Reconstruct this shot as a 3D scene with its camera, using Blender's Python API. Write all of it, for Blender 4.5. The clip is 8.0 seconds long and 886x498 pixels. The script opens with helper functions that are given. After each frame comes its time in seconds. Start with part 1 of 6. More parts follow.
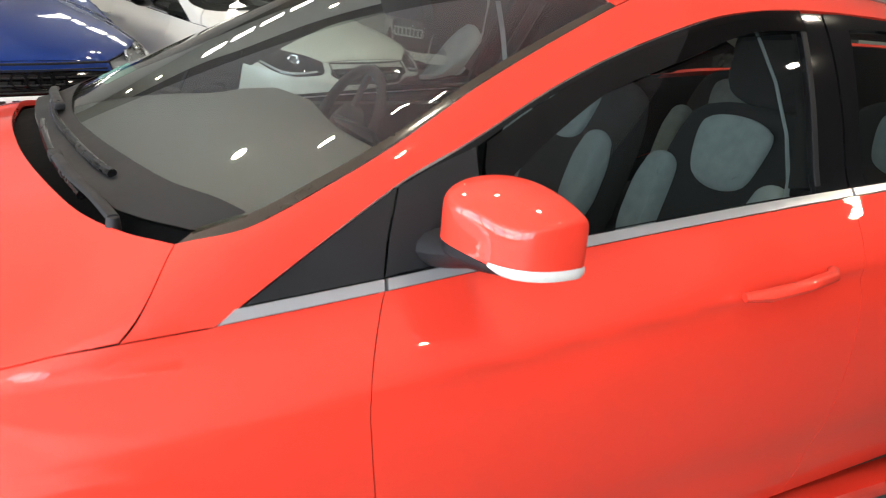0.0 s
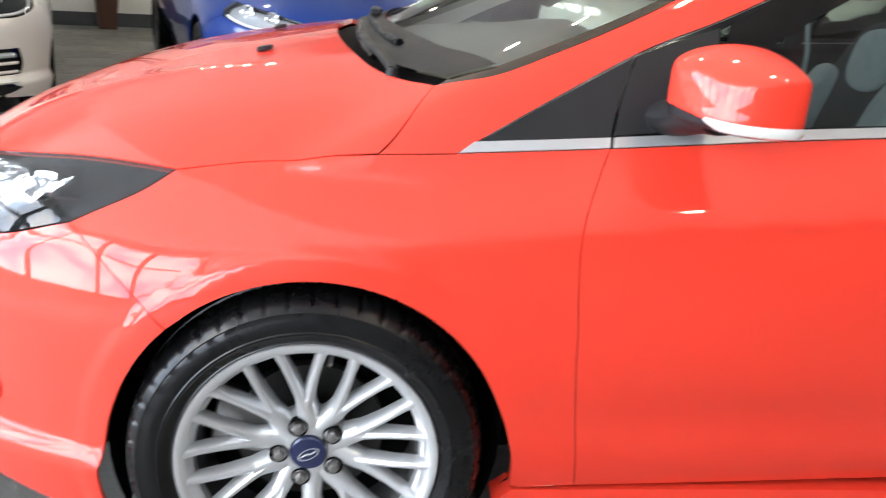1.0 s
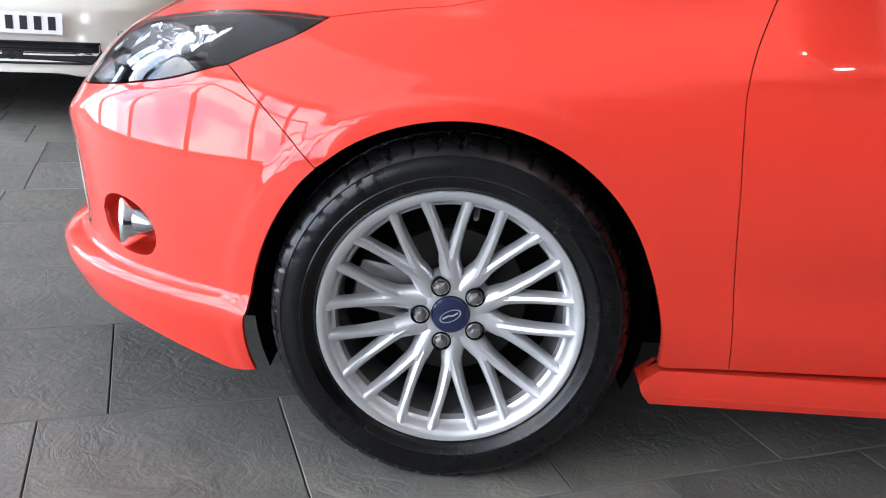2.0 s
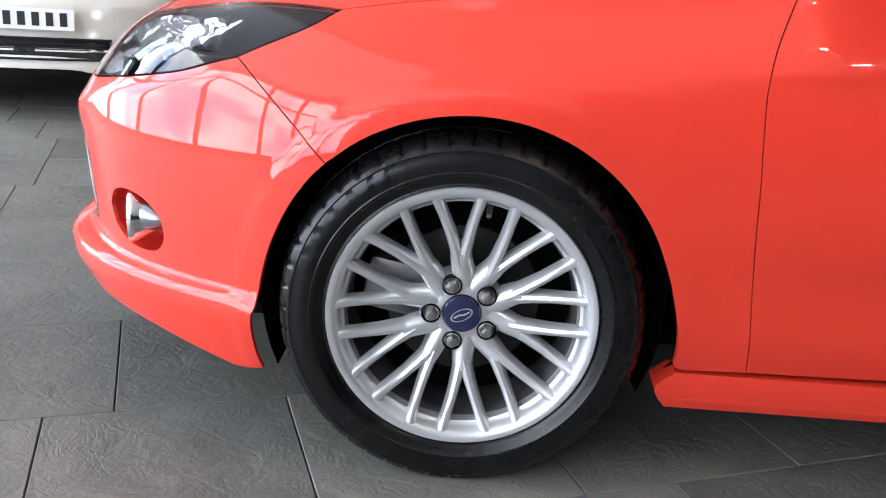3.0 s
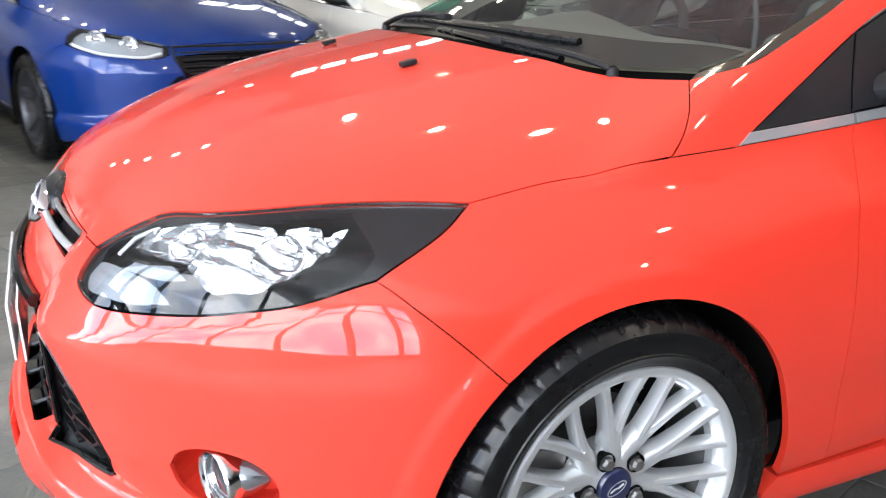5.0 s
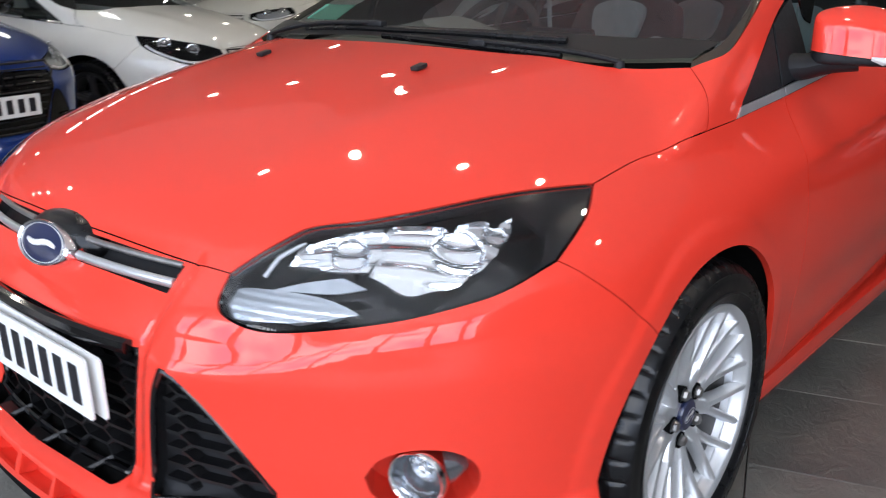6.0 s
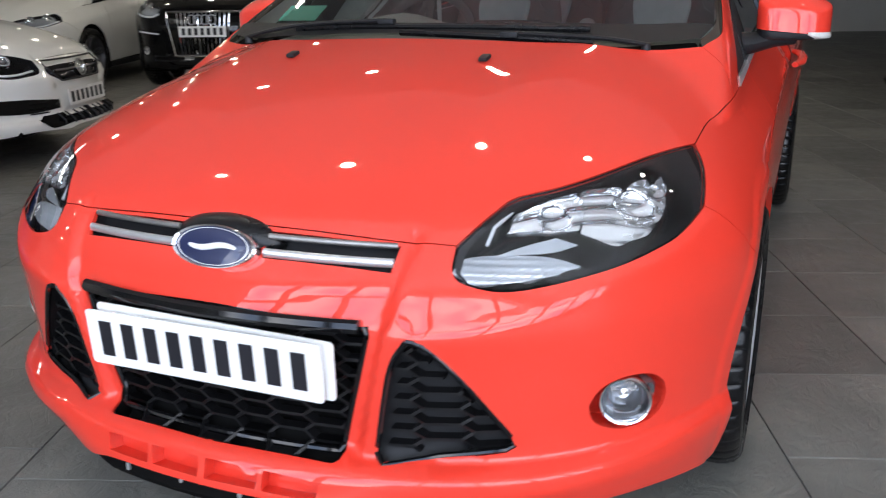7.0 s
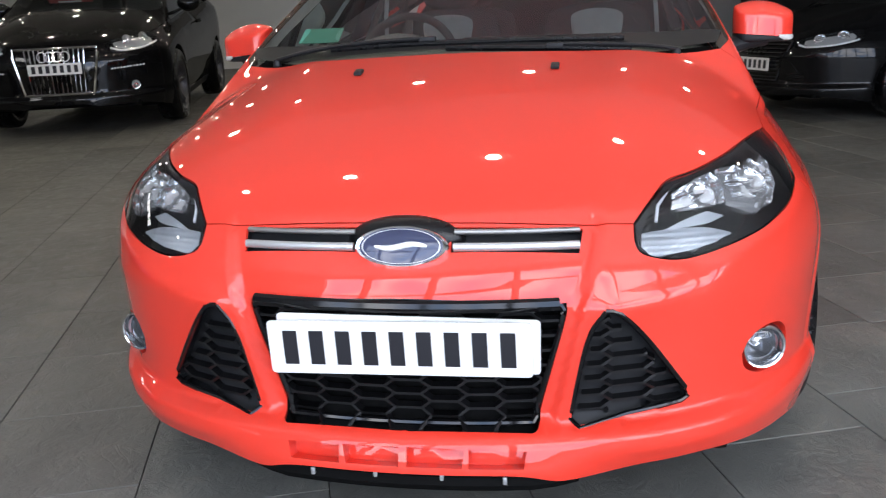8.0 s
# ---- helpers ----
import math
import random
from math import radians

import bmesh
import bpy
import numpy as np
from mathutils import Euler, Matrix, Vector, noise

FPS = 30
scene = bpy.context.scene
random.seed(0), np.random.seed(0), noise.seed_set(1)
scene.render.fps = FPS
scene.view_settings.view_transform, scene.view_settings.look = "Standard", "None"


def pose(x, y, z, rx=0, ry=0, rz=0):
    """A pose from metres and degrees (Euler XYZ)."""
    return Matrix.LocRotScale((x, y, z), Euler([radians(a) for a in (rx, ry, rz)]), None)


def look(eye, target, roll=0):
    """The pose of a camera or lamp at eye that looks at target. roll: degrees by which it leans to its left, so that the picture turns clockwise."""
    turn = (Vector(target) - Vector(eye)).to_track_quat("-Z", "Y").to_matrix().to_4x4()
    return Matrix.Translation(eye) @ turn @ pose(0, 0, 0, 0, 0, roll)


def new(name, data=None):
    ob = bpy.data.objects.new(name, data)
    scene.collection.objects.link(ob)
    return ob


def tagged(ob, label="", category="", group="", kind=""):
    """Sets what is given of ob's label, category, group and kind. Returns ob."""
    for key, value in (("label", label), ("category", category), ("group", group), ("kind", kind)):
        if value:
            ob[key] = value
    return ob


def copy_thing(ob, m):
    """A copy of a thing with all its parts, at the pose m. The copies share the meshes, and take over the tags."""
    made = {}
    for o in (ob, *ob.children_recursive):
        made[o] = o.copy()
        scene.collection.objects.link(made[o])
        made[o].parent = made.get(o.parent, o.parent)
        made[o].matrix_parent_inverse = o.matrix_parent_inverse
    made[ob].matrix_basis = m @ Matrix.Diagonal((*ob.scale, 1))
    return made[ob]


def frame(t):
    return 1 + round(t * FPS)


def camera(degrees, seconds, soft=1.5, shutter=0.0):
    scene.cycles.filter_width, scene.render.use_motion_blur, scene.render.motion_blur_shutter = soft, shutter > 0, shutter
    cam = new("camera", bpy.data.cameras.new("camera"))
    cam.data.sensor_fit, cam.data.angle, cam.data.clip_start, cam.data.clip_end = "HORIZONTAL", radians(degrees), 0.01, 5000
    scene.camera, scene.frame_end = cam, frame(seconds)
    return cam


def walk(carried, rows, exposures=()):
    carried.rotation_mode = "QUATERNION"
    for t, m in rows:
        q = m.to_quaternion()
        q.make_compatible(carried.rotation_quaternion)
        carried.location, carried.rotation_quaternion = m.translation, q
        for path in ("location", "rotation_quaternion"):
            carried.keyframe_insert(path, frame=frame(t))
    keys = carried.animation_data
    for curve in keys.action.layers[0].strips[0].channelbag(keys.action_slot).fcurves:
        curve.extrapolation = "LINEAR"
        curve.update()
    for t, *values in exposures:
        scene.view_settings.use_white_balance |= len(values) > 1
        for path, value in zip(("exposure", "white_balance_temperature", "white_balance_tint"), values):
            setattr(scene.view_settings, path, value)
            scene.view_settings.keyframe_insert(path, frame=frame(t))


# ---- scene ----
from mathutils.geometry import delaunay_2d_cdt

# ---- camera ----
cam = camera(55.2, 8.0, soft=1.1, shutter=0.35)
PATH = [
    (0, (-0.053, -1.933, 1.394), (0.897, -0.29, 0.764), 4.9),
    (0.2, (-0.009, -2.016, 1.362), (0.862, -0.323, 0.752), 4.7),
    (0.5, (0.017, -2.118, 1.301), (0.686, -0.334, 0.694), 5.1),
    (1, (0.023, -2.209, 1.194), (0.289, -0.338, 0.537), 4.9),
    (1.3, (-0.006, -2.226, 1.131), (0.139, -0.334, 0.499), 4.3),
    (1.5, (-0.021, -2.243, 1.059), (0.104, -0.345, 0.44), 4.0),
    (2, (-0.021, -2.262, 0.884), (-0.021, -0.356, 0.279), 3.9),
    (3.3, (-0.025, -2.207, 0.87), (-0.053, -0.301, 0.265), 4.0),
    (3.5, (-0.028, -2.172, 0.928), (-0.057, -0.269, 0.315), 3.4),
    (4, (-0.146, -2.091, 1.12), (-0.022, -0.203, 0.471), 1.5),
    (4.5, (-0.439, -2.031, 1.154), (-0.028, -0.182, 0.513), 1.8),
    (4.7, (-0.587, -1.959, 1.135), (-0.02, -0.146, 0.509), 1.4),
    (5.8, (-1.324, -1.589, 1.15), (0.019, -0.239, 0.538), 1.4),
    (6, (-1.461, -1.491, 1.125), (-0.021, -0.234, 0.535), 0.5),
    (6.5, (-1.728, -1.225, 1.132), (-0.107, -0.216, 0.538), -1.0),
    (7, (-2.023, -0.971, 1.132), (-0.273, -0.208, 0.534), -1.0),
    (7.5, (-2.224, -0.634, 1.116), (-0.391, -0.098, 0.521), -3.0),
    (8, (-2.375, -0.382, 1.129), (-0.489, -0.014, 0.576), -2.8),
]
walk(cam, [(t, look(eye, target, roll)) for t, eye, target, roll in PATH], exposures=[(0, 0.12, 6650, 9), (0.9, 0.28, 6500, 9), (2.0, -0.24, 6250, 12), (3.5, -0.12, 6300, 11), (4.7, 0.17, 6400, 9), (5.8, -0.72, 6150, 12), (7.0, -0.80, 6150, 12), (8, -0.69, 6150, 12)])

# ---- light ----
world = bpy.data.worlds.new("world")
scene.world = world
world.use_nodes = True
wn = world.node_tree.nodes
sky = wn.new("ShaderNodeTexSky")
sky.sky_type, sky.sun_disc, sky.sun_elevation, sky.sun_rotation = "NISHITA", False, radians(40), radians(200)
world.node_tree.links.new(sky.outputs[0], wn["Background"].inputs[0])
wn["Background"].inputs[1].default_value = 0.12


# ---- materials ----
def material(name, base, rough=0.5, metal=0.0, coat=0.0, spec=0.5, grain=0.0, scale=40.0, bump=0.0, vary=0.0, clear=0.0, emit=0.0, coat_rough=0.03):
    """A surface with two scales of variation in tone and gloss, and fine relief."""
    m = bpy.data.materials.new(name)
    m.use_nodes = True
    n, k = m.node_tree.nodes, m.node_tree.links
    b = n["Principled BSDF"]
    b.inputs["Base Color"].default_value = (*base, 1)
    b.inputs["Roughness"].default_value, b.inputs["Metallic"].default_value = rough, metal
    b.inputs["Coat Weight"].default_value, b.inputs["Coat Roughness"].default_value = coat, coat_rough
    b.inputs["Specular IOR Level"].default_value = spec
    b.inputs["Transmission Weight"].default_value = clear
    if emit:
        b.inputs["Emission Color"].default_value = (*base, 1)
        b.inputs["Emission Strength"].default_value = emit
    if grain or vary or bump:
        co = n.new("ShaderNodeTexCoord")
        fine, wide = n.new("ShaderNodeTexNoise"), n.new("ShaderNodeTexNoise")
        fine.inputs["Scale"].default_value, wide.inputs["Scale"].default_value = scale, scale / 14
        fine.inputs["Detail"].default_value = wide.inputs["Detail"].default_value = 5
        k.new(co.outputs["Object"], fine.inputs["Vector"])
        k.new(co.outputs["Object"], wide.inputs["Vector"])
        mix = n.new("ShaderNodeMix")
        mix.data_type = "RGBA"
        mix.inputs[6].default_value = (*[c * (1 - vary) for c in base], 1)
        mix.inputs[7].default_value = (*[min(1, c * (1 + vary)) for c in base], 1)
        sumup = n.new("ShaderNodeMath")
        sumup.operation = "MULTIPLY_ADD"
        k.new(fine.outputs[0], sumup.inputs[0])
        sumup.inputs[1].default_value = 0.4
        k.new(wide.outputs[0], sumup.inputs[2])
        shift = n.new("ShaderNodeMapRange")
        shift.inputs[1].default_value, shift.inputs[2].default_value = 0.45, 0.95
        k.new(sumup.outputs[0], shift.inputs[0])
        k.new(shift.outputs[0], mix.inputs[0])
        k.new(mix.outputs[2], b.inputs["Base Color"])
        if grain:
            r = n.new("ShaderNodeMapRange")
            r.inputs[3].default_value, r.inputs[4].default_value = max(0.02, rough - grain), min(1, rough + grain)
            k.new(shift.outputs[0], r.inputs[0])
            k.new(r.outputs[0], b.inputs["Roughness"])
        if bump:
            bm_ = n.new("ShaderNodeBump")
            bm_.inputs["Strength"].default_value, bm_.inputs["Distance"].default_value = min(1, bump), 0.004 * bump
            k.new(fine.outputs[0], bm_.inputs["Height"])
            k.new(bm_.outputs[0], b.inputs["Normal"])
    return m


def pane_material(name, tint, gloss=1.0, ior=1.5):
    """Thin glass: sees through, with a mirror film by Fresnel."""
    m = bpy.data.materials.new(name)
    m.use_nodes = True
    n, k = m.node_tree.nodes, m.node_tree.links
    n.remove(n["Principled BSDF"])
    out = n["Material Output"]
    see, shine, mix, fr = (n.new("ShaderNode" + s) for s in ("BsdfTransparent", "BsdfGlossy", "MixShader", "Fresnel"))
    see.inputs[0].default_value = (*tint, 1)
    shine.inputs["Roughness"].default_value = 0.02
    shine.inputs[0].default_value = (gloss, gloss, gloss, 1)
    fr.inputs[0].default_value = ior
    k.new(fr.outputs[0], mix.inputs[0])
    k.new(see.outputs[0], mix.inputs[1])
    k.new(shine.outputs[0], mix.inputs[2])
    k.new(mix.outputs[0], out.inputs[0])
    return m


def floor_material():
    """Riven slate: cloudy tone from grey to brown, ridged relief, each slab a little different."""
    m = bpy.data.materials.new("slate_floor")
    m.use_nodes = True
    n, k = m.node_tree.nodes, m.node_tree.links
    b = n["Principled BSDF"]
    geo, info = n.new("ShaderNodeNewGeometry"), n.new("ShaderNodeObjectInfo")
    both = n.new("ShaderNodeMath")
    both.operation = "ADD"
    k.new(info.outputs["Random"], both.inputs[0])
    k.new(geo.outputs["Random Per Island"], both.inputs[1])
    each = n.new("ShaderNodeMath")
    each.operation = "FRACT"
    k.new(both.outputs[0], each.inputs[0])
    # shift the pattern from slab to slab
    hop = n.new("ShaderNodeVectorMath")
    hop.operation = "MULTIPLY_ADD"
    cmb = n.new("ShaderNodeCombineXYZ")
    k.new(each.outputs[0], cmb.inputs[2])
    hop.inputs[1].default_value = (0, 0, 9)
    k.new(cmb.outputs[0], hop.inputs[0])
    k.new(geo.outputs["Position"], hop.inputs[2])

    def noise(scale, detail, rough, warp=0.0, move=True):
        t = n.new("ShaderNodeTexNoise")
        t.inputs["Scale"].default_value, t.inputs["Detail"].default_value, t.inputs["Roughness"].default_value = scale, detail, rough
        t.inputs["Distortion"].default_value = warp
        k.new(hop.outputs[0] if move else geo.outputs["Position"], t.inputs["Vector"])
        return t.outputs[0]

    cloud, streak, fine, stain = noise(3.2, 6, 0.6, 0.6), noise(13, 7, 0.65, 1.2), noise(90, 5, 0.6), noise(0.9, 5, 0.6, 0.3, False)
    ramp_ = n.new("ShaderNodeValToRGB")
    e = ramp_.color_ramp.elements
    e[0].position, e[0].color = 0.30, (0.094, 0.094, 0.086, 1)
    e[1].position, e[1].color = 0.72, (0.212, 0.200, 0.166, 1)
    mid = ramp_.color_ramp.elements.new(0.52)
    mid.color = (0.137, 0.136, 0.123, 1)
    blend = n.new("ShaderNodeMath")
    blend.operation = "MULTIPLY_ADD"
    blend.inputs[1].default_value = 0.42
    k.new(streak, blend.inputs[0])
    half = n.new("ShaderNodeMath")
    half.operation = "MULTIPLY"
    half.inputs[1].default_value = 0.58
    k.new(cloud, half.inputs[0])
    k.new(half.outputs[0], blend.inputs[2])
    k.new(blend.outputs[0], ramp_.inputs[0])
    tone = n.new("ShaderNodeHueSaturation")
    val = n.new("ShaderNodeMapRange")
    val.inputs[3].default_value, val.inputs[4].default_value = 0.84, 1.18
    k.new(each.outputs[0], val.inputs[0])
    wear = n.new("ShaderNodeMapRange")
    wear.inputs[1].default_value, wear.inputs[2].default_value, wear.inputs[3].default_value, wear.inputs[4].default_value = 0.35, 0.65, 0.82, 1.12
    k.new(stain, wear.inputs[0])
    prod = n.new("ShaderNodeMath")
    prod.operation = "MULTIPLY"
    k.new(val.outputs[0], prod.inputs[0])
    k.new(wear.outputs[0], prod.inputs[1])
    k.new(prod.outputs[0], tone.inputs["Value"])
    k.new(ramp_.outputs[0], tone.inputs["Color"])
    k.new(tone.outputs[0], b.inputs["Base Color"])
    gl = n.new("ShaderNodeMapRange")
    gl.inputs[1].default_value, gl.inputs[2].default_value, gl.inputs[3].default_value, gl.inputs[4].default_value = 0.3, 0.7, 0.30, 0.56
    k.new(streak, gl.inputs[0])
    k.new(gl.outputs[0], b.inputs["Roughness"])
    relief = n.new("ShaderNodeMath")
    relief.operation = "MULTIPLY_ADD"
    relief.inputs[1].default_value = 0.25
    k.new(fine, relief.inputs[0])
    k.new(streak, relief.inputs[2])
    # cleft lines where a warped noise crosses its middle
    cleft = noise(2.4, 5, 0.6, 0.8)
    off = n.new("ShaderNodeMath")
    off.operation = "SUBTRACT"
    off.inputs[1].default_value = 0.5
    k.new(cleft, off.inputs[0])
    edge = n.new("ShaderNodeMath")
    edge.operation = "ABSOLUTE"
    k.new(off.outputs[0], edge.inputs[0])
    ledge = n.new("ShaderNodeMapRange")
    ledge.inputs[1].default_value, ledge.inputs[2].default_value, ledge.inputs[3].default_value, ledge.inputs[4].default_value = 0.0, 0.012, 0.0, 0.10
    k.new(edge.outputs[0], ledge.inputs[0])
    high = n.new("ShaderNodeMath")
    k.new(relief.outputs[0], high.inputs[0])
    k.new(ledge.outputs[0], high.inputs[1])
    bp = n.new("ShaderNodeBump")
    bp.inputs["Strength"].default_value, bp.inputs["Distance"].default_value = 0.6, 0.009
    k.new(high.outputs[0], bp.inputs["Height"])
    k.new(bp.outputs[0], b.inputs["Normal"])
    return m


RED = material("red_paint", (0.74, 0.042, 0.022), rough=0.50, spec=0.18, coat=1.0, grain=0.03, scale=60, vary=0.03, coat_rough=0.012)
GRILLEB = material("grille_black", (0.004, 0.004, 0.0045), rough=0.38, spec=0.35, grain=0.05, scale=120, vary=0.2)
BLUE = material("blue_paint", (0.002, 0.030, 0.19), rough=0.4, spec=0.2, metal=0.15, coat=1.0, grain=0.03, scale=60, vary=0.05)
WHITE = material("white_paint", (0.74, 0.74, 0.70), rough=0.5, spec=0.15, coat=1.0, grain=0.03, scale=40, vary=0.03)
CREAM = material("cream_paint", (0.70, 0.68, 0.61), rough=0.5, spec=0.15, coat=1.0, grain=0.03, scale=40, vary=0.03)
BLACKP = material("black_paint", (0.003, 0.003, 0.0035), rough=0.5, spec=0.05, coat=0.6, grain=0.03, scale=40, vary=0.1)
PLASTIC = material("black_plastic", (0.012, 0.0125, 0.014), rough=0.55, spec=0.28, grain=0.1, scale=220, bump=0.12, vary=0.2)
GLOSSB = material("gloss_black", (0.004, 0.004, 0.0045), rough=0.08, spec=0.45, grain=0.03, scale=60, vary=0.1)
# near-black, for real black parts and for sheets that paint deep shade
DARK = material("black_lining_and_shade", (0.003, 0.003, 0.003), rough=0.8, spec=0.08, grain=0.1, scale=50, vary=0.3)
CHROME = material("chrome", (0.82, 0.83, 0.84), rough=0.08, metal=1.0, grain=0.04, scale=50, vary=0.04)
SATIN = material("satin_trim", (0.66, 0.67, 0.68), rough=0.30, metal=0.75, grain=0.02, scale=260, vary=0.02)
ALLOY = material("silver_alloy", (0.66, 0.67, 0.68), rough=0.33, metal=0.7, grain=0.02, scale=70, vary=0.03)
RUBBER = material("tyre_rubber", (0.004, 0.004, 0.0045), rough=0.25, spec=0.35, grain=0.12, scale=60, bump=0.2, vary=0.35)
# brake dust, with the shade behind the spokes darkened into the colour
BARREL = material("dusty_shaded_barrel", (0.11, 0.11, 0.11), rough=0.55, metal=0.5, grain=0.1, scale=50, vary=0.3)
STEEL = material("brake_steel", (0.30, 0.29, 0.28), rough=0.4, metal=0.9, grain=0.1, scale=60, vary=0.25)
PLATEW = material("plate_white", (0.82, 0.82, 0.80), rough=0.25, coat=0.3, grain=0.05, scale=60, vary=0.02)
INK = material("plate_ink", (0.012, 0.012, 0.016), rough=0.35, grain=0.05, scale=60, vary=0.1)
BRIGHT = material("bright_reflector", (0.90, 0.91, 0.92), rough=0.07, metal=0.94, grain=0.04, scale=60, vary=0.04)
MASK = material("lamp_mask", (0.008, 0.008, 0.009), rough=0.14, grain=0.06, scale=60, vary=0.2)
LENSW = material("ribbed_lens", (0.50, 0.53, 0.56), rough=0.14, metal=0.55, grain=0.05, scale=120, vary=0.12)
FOOT = material("screen_foot", (0.012, 0.0125, 0.013), rough=0.45, spec=0.2, grain=0.05, scale=80, vary=0.1)
FOGIN = material("fog_reflector", (0.30, 0.31, 0.33), rough=0.16, metal=0.8, grain=0.06, scale=60, vary=0.1)
BADGE = material("badge_blue", (0.005, 0.011, 0.055), rough=0.35, coat=1.0, grain=0.04, scale=60, vary=0.06)
GLASS = pane_material("window_glass", (0.62, 0.72, 0.70))
SCREEN = pane_material("windscreen_glass", (0.84, 0.90, 0.87), ior=1.85)
LENS = pane_material("lens_glass", (0.93, 0.94, 0.95))
TINT = pane_material("smoked_acrylic", (0.035, 0.032, 0.032))
SEATD = material("dark_fabric", (0.014, 0.015, 0.016), rough=0.9, grain=0.05, scale=400, bump=0.5, vary=0.3)
SEATL = material("grey_fabric", (0.36, 0.41, 0.41), rough=0.9, grain=0.05, scale=400, bump=0.5, vary=0.12)
DASH = material("dash_plastic", (0.105, 0.115, 0.108), rough=0.7, grain=0.08, scale=300, bump=0.12, vary=0.1)
HEADLINE = material("headlining", (0.62, 0.62, 0.58), rough=0.95, grain=0.02, scale=300, bump=0.3, vary=0.05)
CLEARW = material("clear_plastic", (0.80, 0.82, 0.84), rough=0.12, coat=0.8, grain=0.05, scale=160, vary=0.06)
LENSI = material("indicator_plastic", (0.60, 0.60, 0.57), rough=0.15, coat=0.6, grain=0.05, scale=160, vary=0.10)
# darker copy of the brake steel, carrying the shade behind the spokes
DISC = material("shaded_disc", (0.055, 0.053, 0.050), rough=0.45, metal=0.7, grain=0.1, scale=60, vary=0.25)
FLOOR = floor_material()
GROUT = material("grout", (0.055, 0.053, 0.047), rough=0.9, grain=0.05, scale=60, bump=0.4, vary=0.3)
WALL = material("white_plaster", (0.72, 0.72, 0.69), rough=0.8, grain=0.08, scale=30, bump=0.2, vary=0.04)
GREYB = material("grey_skirting", (0.06, 0.068, 0.075), rough=0.5, grain=0.08, scale=30, vary=0.1)
CHARCOAL = material("charcoal_wall", (0.032, 0.032, 0.034), rough=0.7, grain=0.08, scale=30, bump=0.2, vary=0.1)
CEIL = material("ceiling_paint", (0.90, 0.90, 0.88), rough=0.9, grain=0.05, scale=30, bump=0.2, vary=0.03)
CEILG = material("grey_ceiling", (0.34, 0.34, 0.33), rough=0.9, grain=0.05, scale=30, bump=0.2, vary=0.05)
LAMP = material("lamp_glow", (1.0, 0.89, 0.70), rough=0.5, emit=310.0)


def sky_material():
    """Broken cloud: bright white banks with paler blue between them."""
    m = bpy.data.materials.new("cloudy_sky")
    m.use_nodes = True
    n, k = m.node_tree.nodes, m.node_tree.links
    n.remove(n["Principled BSDF"])
    co, no, rp, em = (n.new("ShaderNode" + q) for q in ("TexCoord", "TexNoise", "ValToRGB", "Emission"))
    no.inputs["Scale"].default_value, no.inputs["Detail"].default_value, no.inputs["Distortion"].default_value = 0.75, 6, 0.5
    e = rp.color_ramp.elements
    e[0].position, e[0].color = 0.36, (0.30, 0.42, 0.62, 1)
    e[1].position, e[1].color = 0.60, (1.0, 1.0, 1.0, 1)
    e.new(0.47).color = (0.52, 0.58, 0.70, 1)
    em.inputs[1].default_value = SKY_LEVEL
    k.new(co.outputs["Object"], no.inputs["Vector"])
    k.new(no.outputs[0], rp.inputs[0])
    k.new(rp.outputs[0], em.inputs[0])
    k.new(em.outputs[0], n["Material Output"].inputs[0])
    return m


SKY_LEVEL = 12.0
SKYGLOW = sky_material()
POT = material("brown_planter", (0.07, 0.030, 0.020), rough=0.45, grain=0.1, scale=25, bump=0.2, vary=0.2)
LEAF = material("stem_bark", (0.05, 0.035, 0.02), rough=0.8, grain=0.1, scale=50, vary=0.3)
BOARD = material("red_board", (0.42, 0.03, 0.03), rough=0.5, grain=0.05, scale=30, vary=0.08)
GREEN = material("green_sticker", (0.05, 0.22, 0.16), rough=0.5, grain=0.05, scale=30, vary=0.1)


# ---- mesh helpers ----
def link(name, mesh, mat, parent=None, label=""):
    if mat is not None:
        mesh.materials.append(mat)
    ob = new(name, mesh)
    if parent is not None:
        ob.parent = parent
    if label:
        ob["label"] = label
    return ob


def part(name, bm, mat, parent, label="", smooth=True):
    """Links a bmesh as one mesh object under a thing or a part."""
    mesh = bpy.data.meshes.new(name)
    bmesh.ops.recalc_face_normals(bm, faces=bm.faces)
    for f in bm.faces:
        f.smooth = smooth
    bm.to_mesh(mesh)
    bm.free()
    if smooth:
        mesh.set_sharp_from_angle(angle=radians(38))
    return link(name, mesh, mat, parent, label)


def empty(name, m=None):
    ob = new(name)
    if m is not None:
        ob.matrix_world = m
    return ob


def box(bm, sx, sy, sz, m=Matrix(), bevel=0.0, seg=2):
    made = bmesh.ops.create_cube(bm, size=1, matrix=m @ Matrix.Diagonal((sx, sy, sz, 1)))
    if bevel:
        edges = {e for v in made["verts"] for e in v.link_edges}
        bmesh.ops.bevel(bm, geom=list(edges), offset=bevel, segments=seg, profile=0.6, affect="EDGES")


def lathe(bm, profile, seg, m=Matrix(), close=False):
    """Turns (radius, height) pairs round the local z axis."""
    rings = []
    for r, h in profile:
        rings.append([bm.verts.new(m @ Vector((r * math.cos(a), r * math.sin(a), h))) for a in (2 * math.pi * i / seg for i in range(seg))])
    pairs = list(zip(rings, rings[1:])) + ([(rings[-1], rings[0])] if close else [])
    for a, b in pairs:
        for i in range(seg):
            bm.faces.new((a[i], a[(i + 1) % seg], b[(i + 1) % seg], b[i]))
    return rings


def cap(bm, ring):
    bm.faces.new(ring)


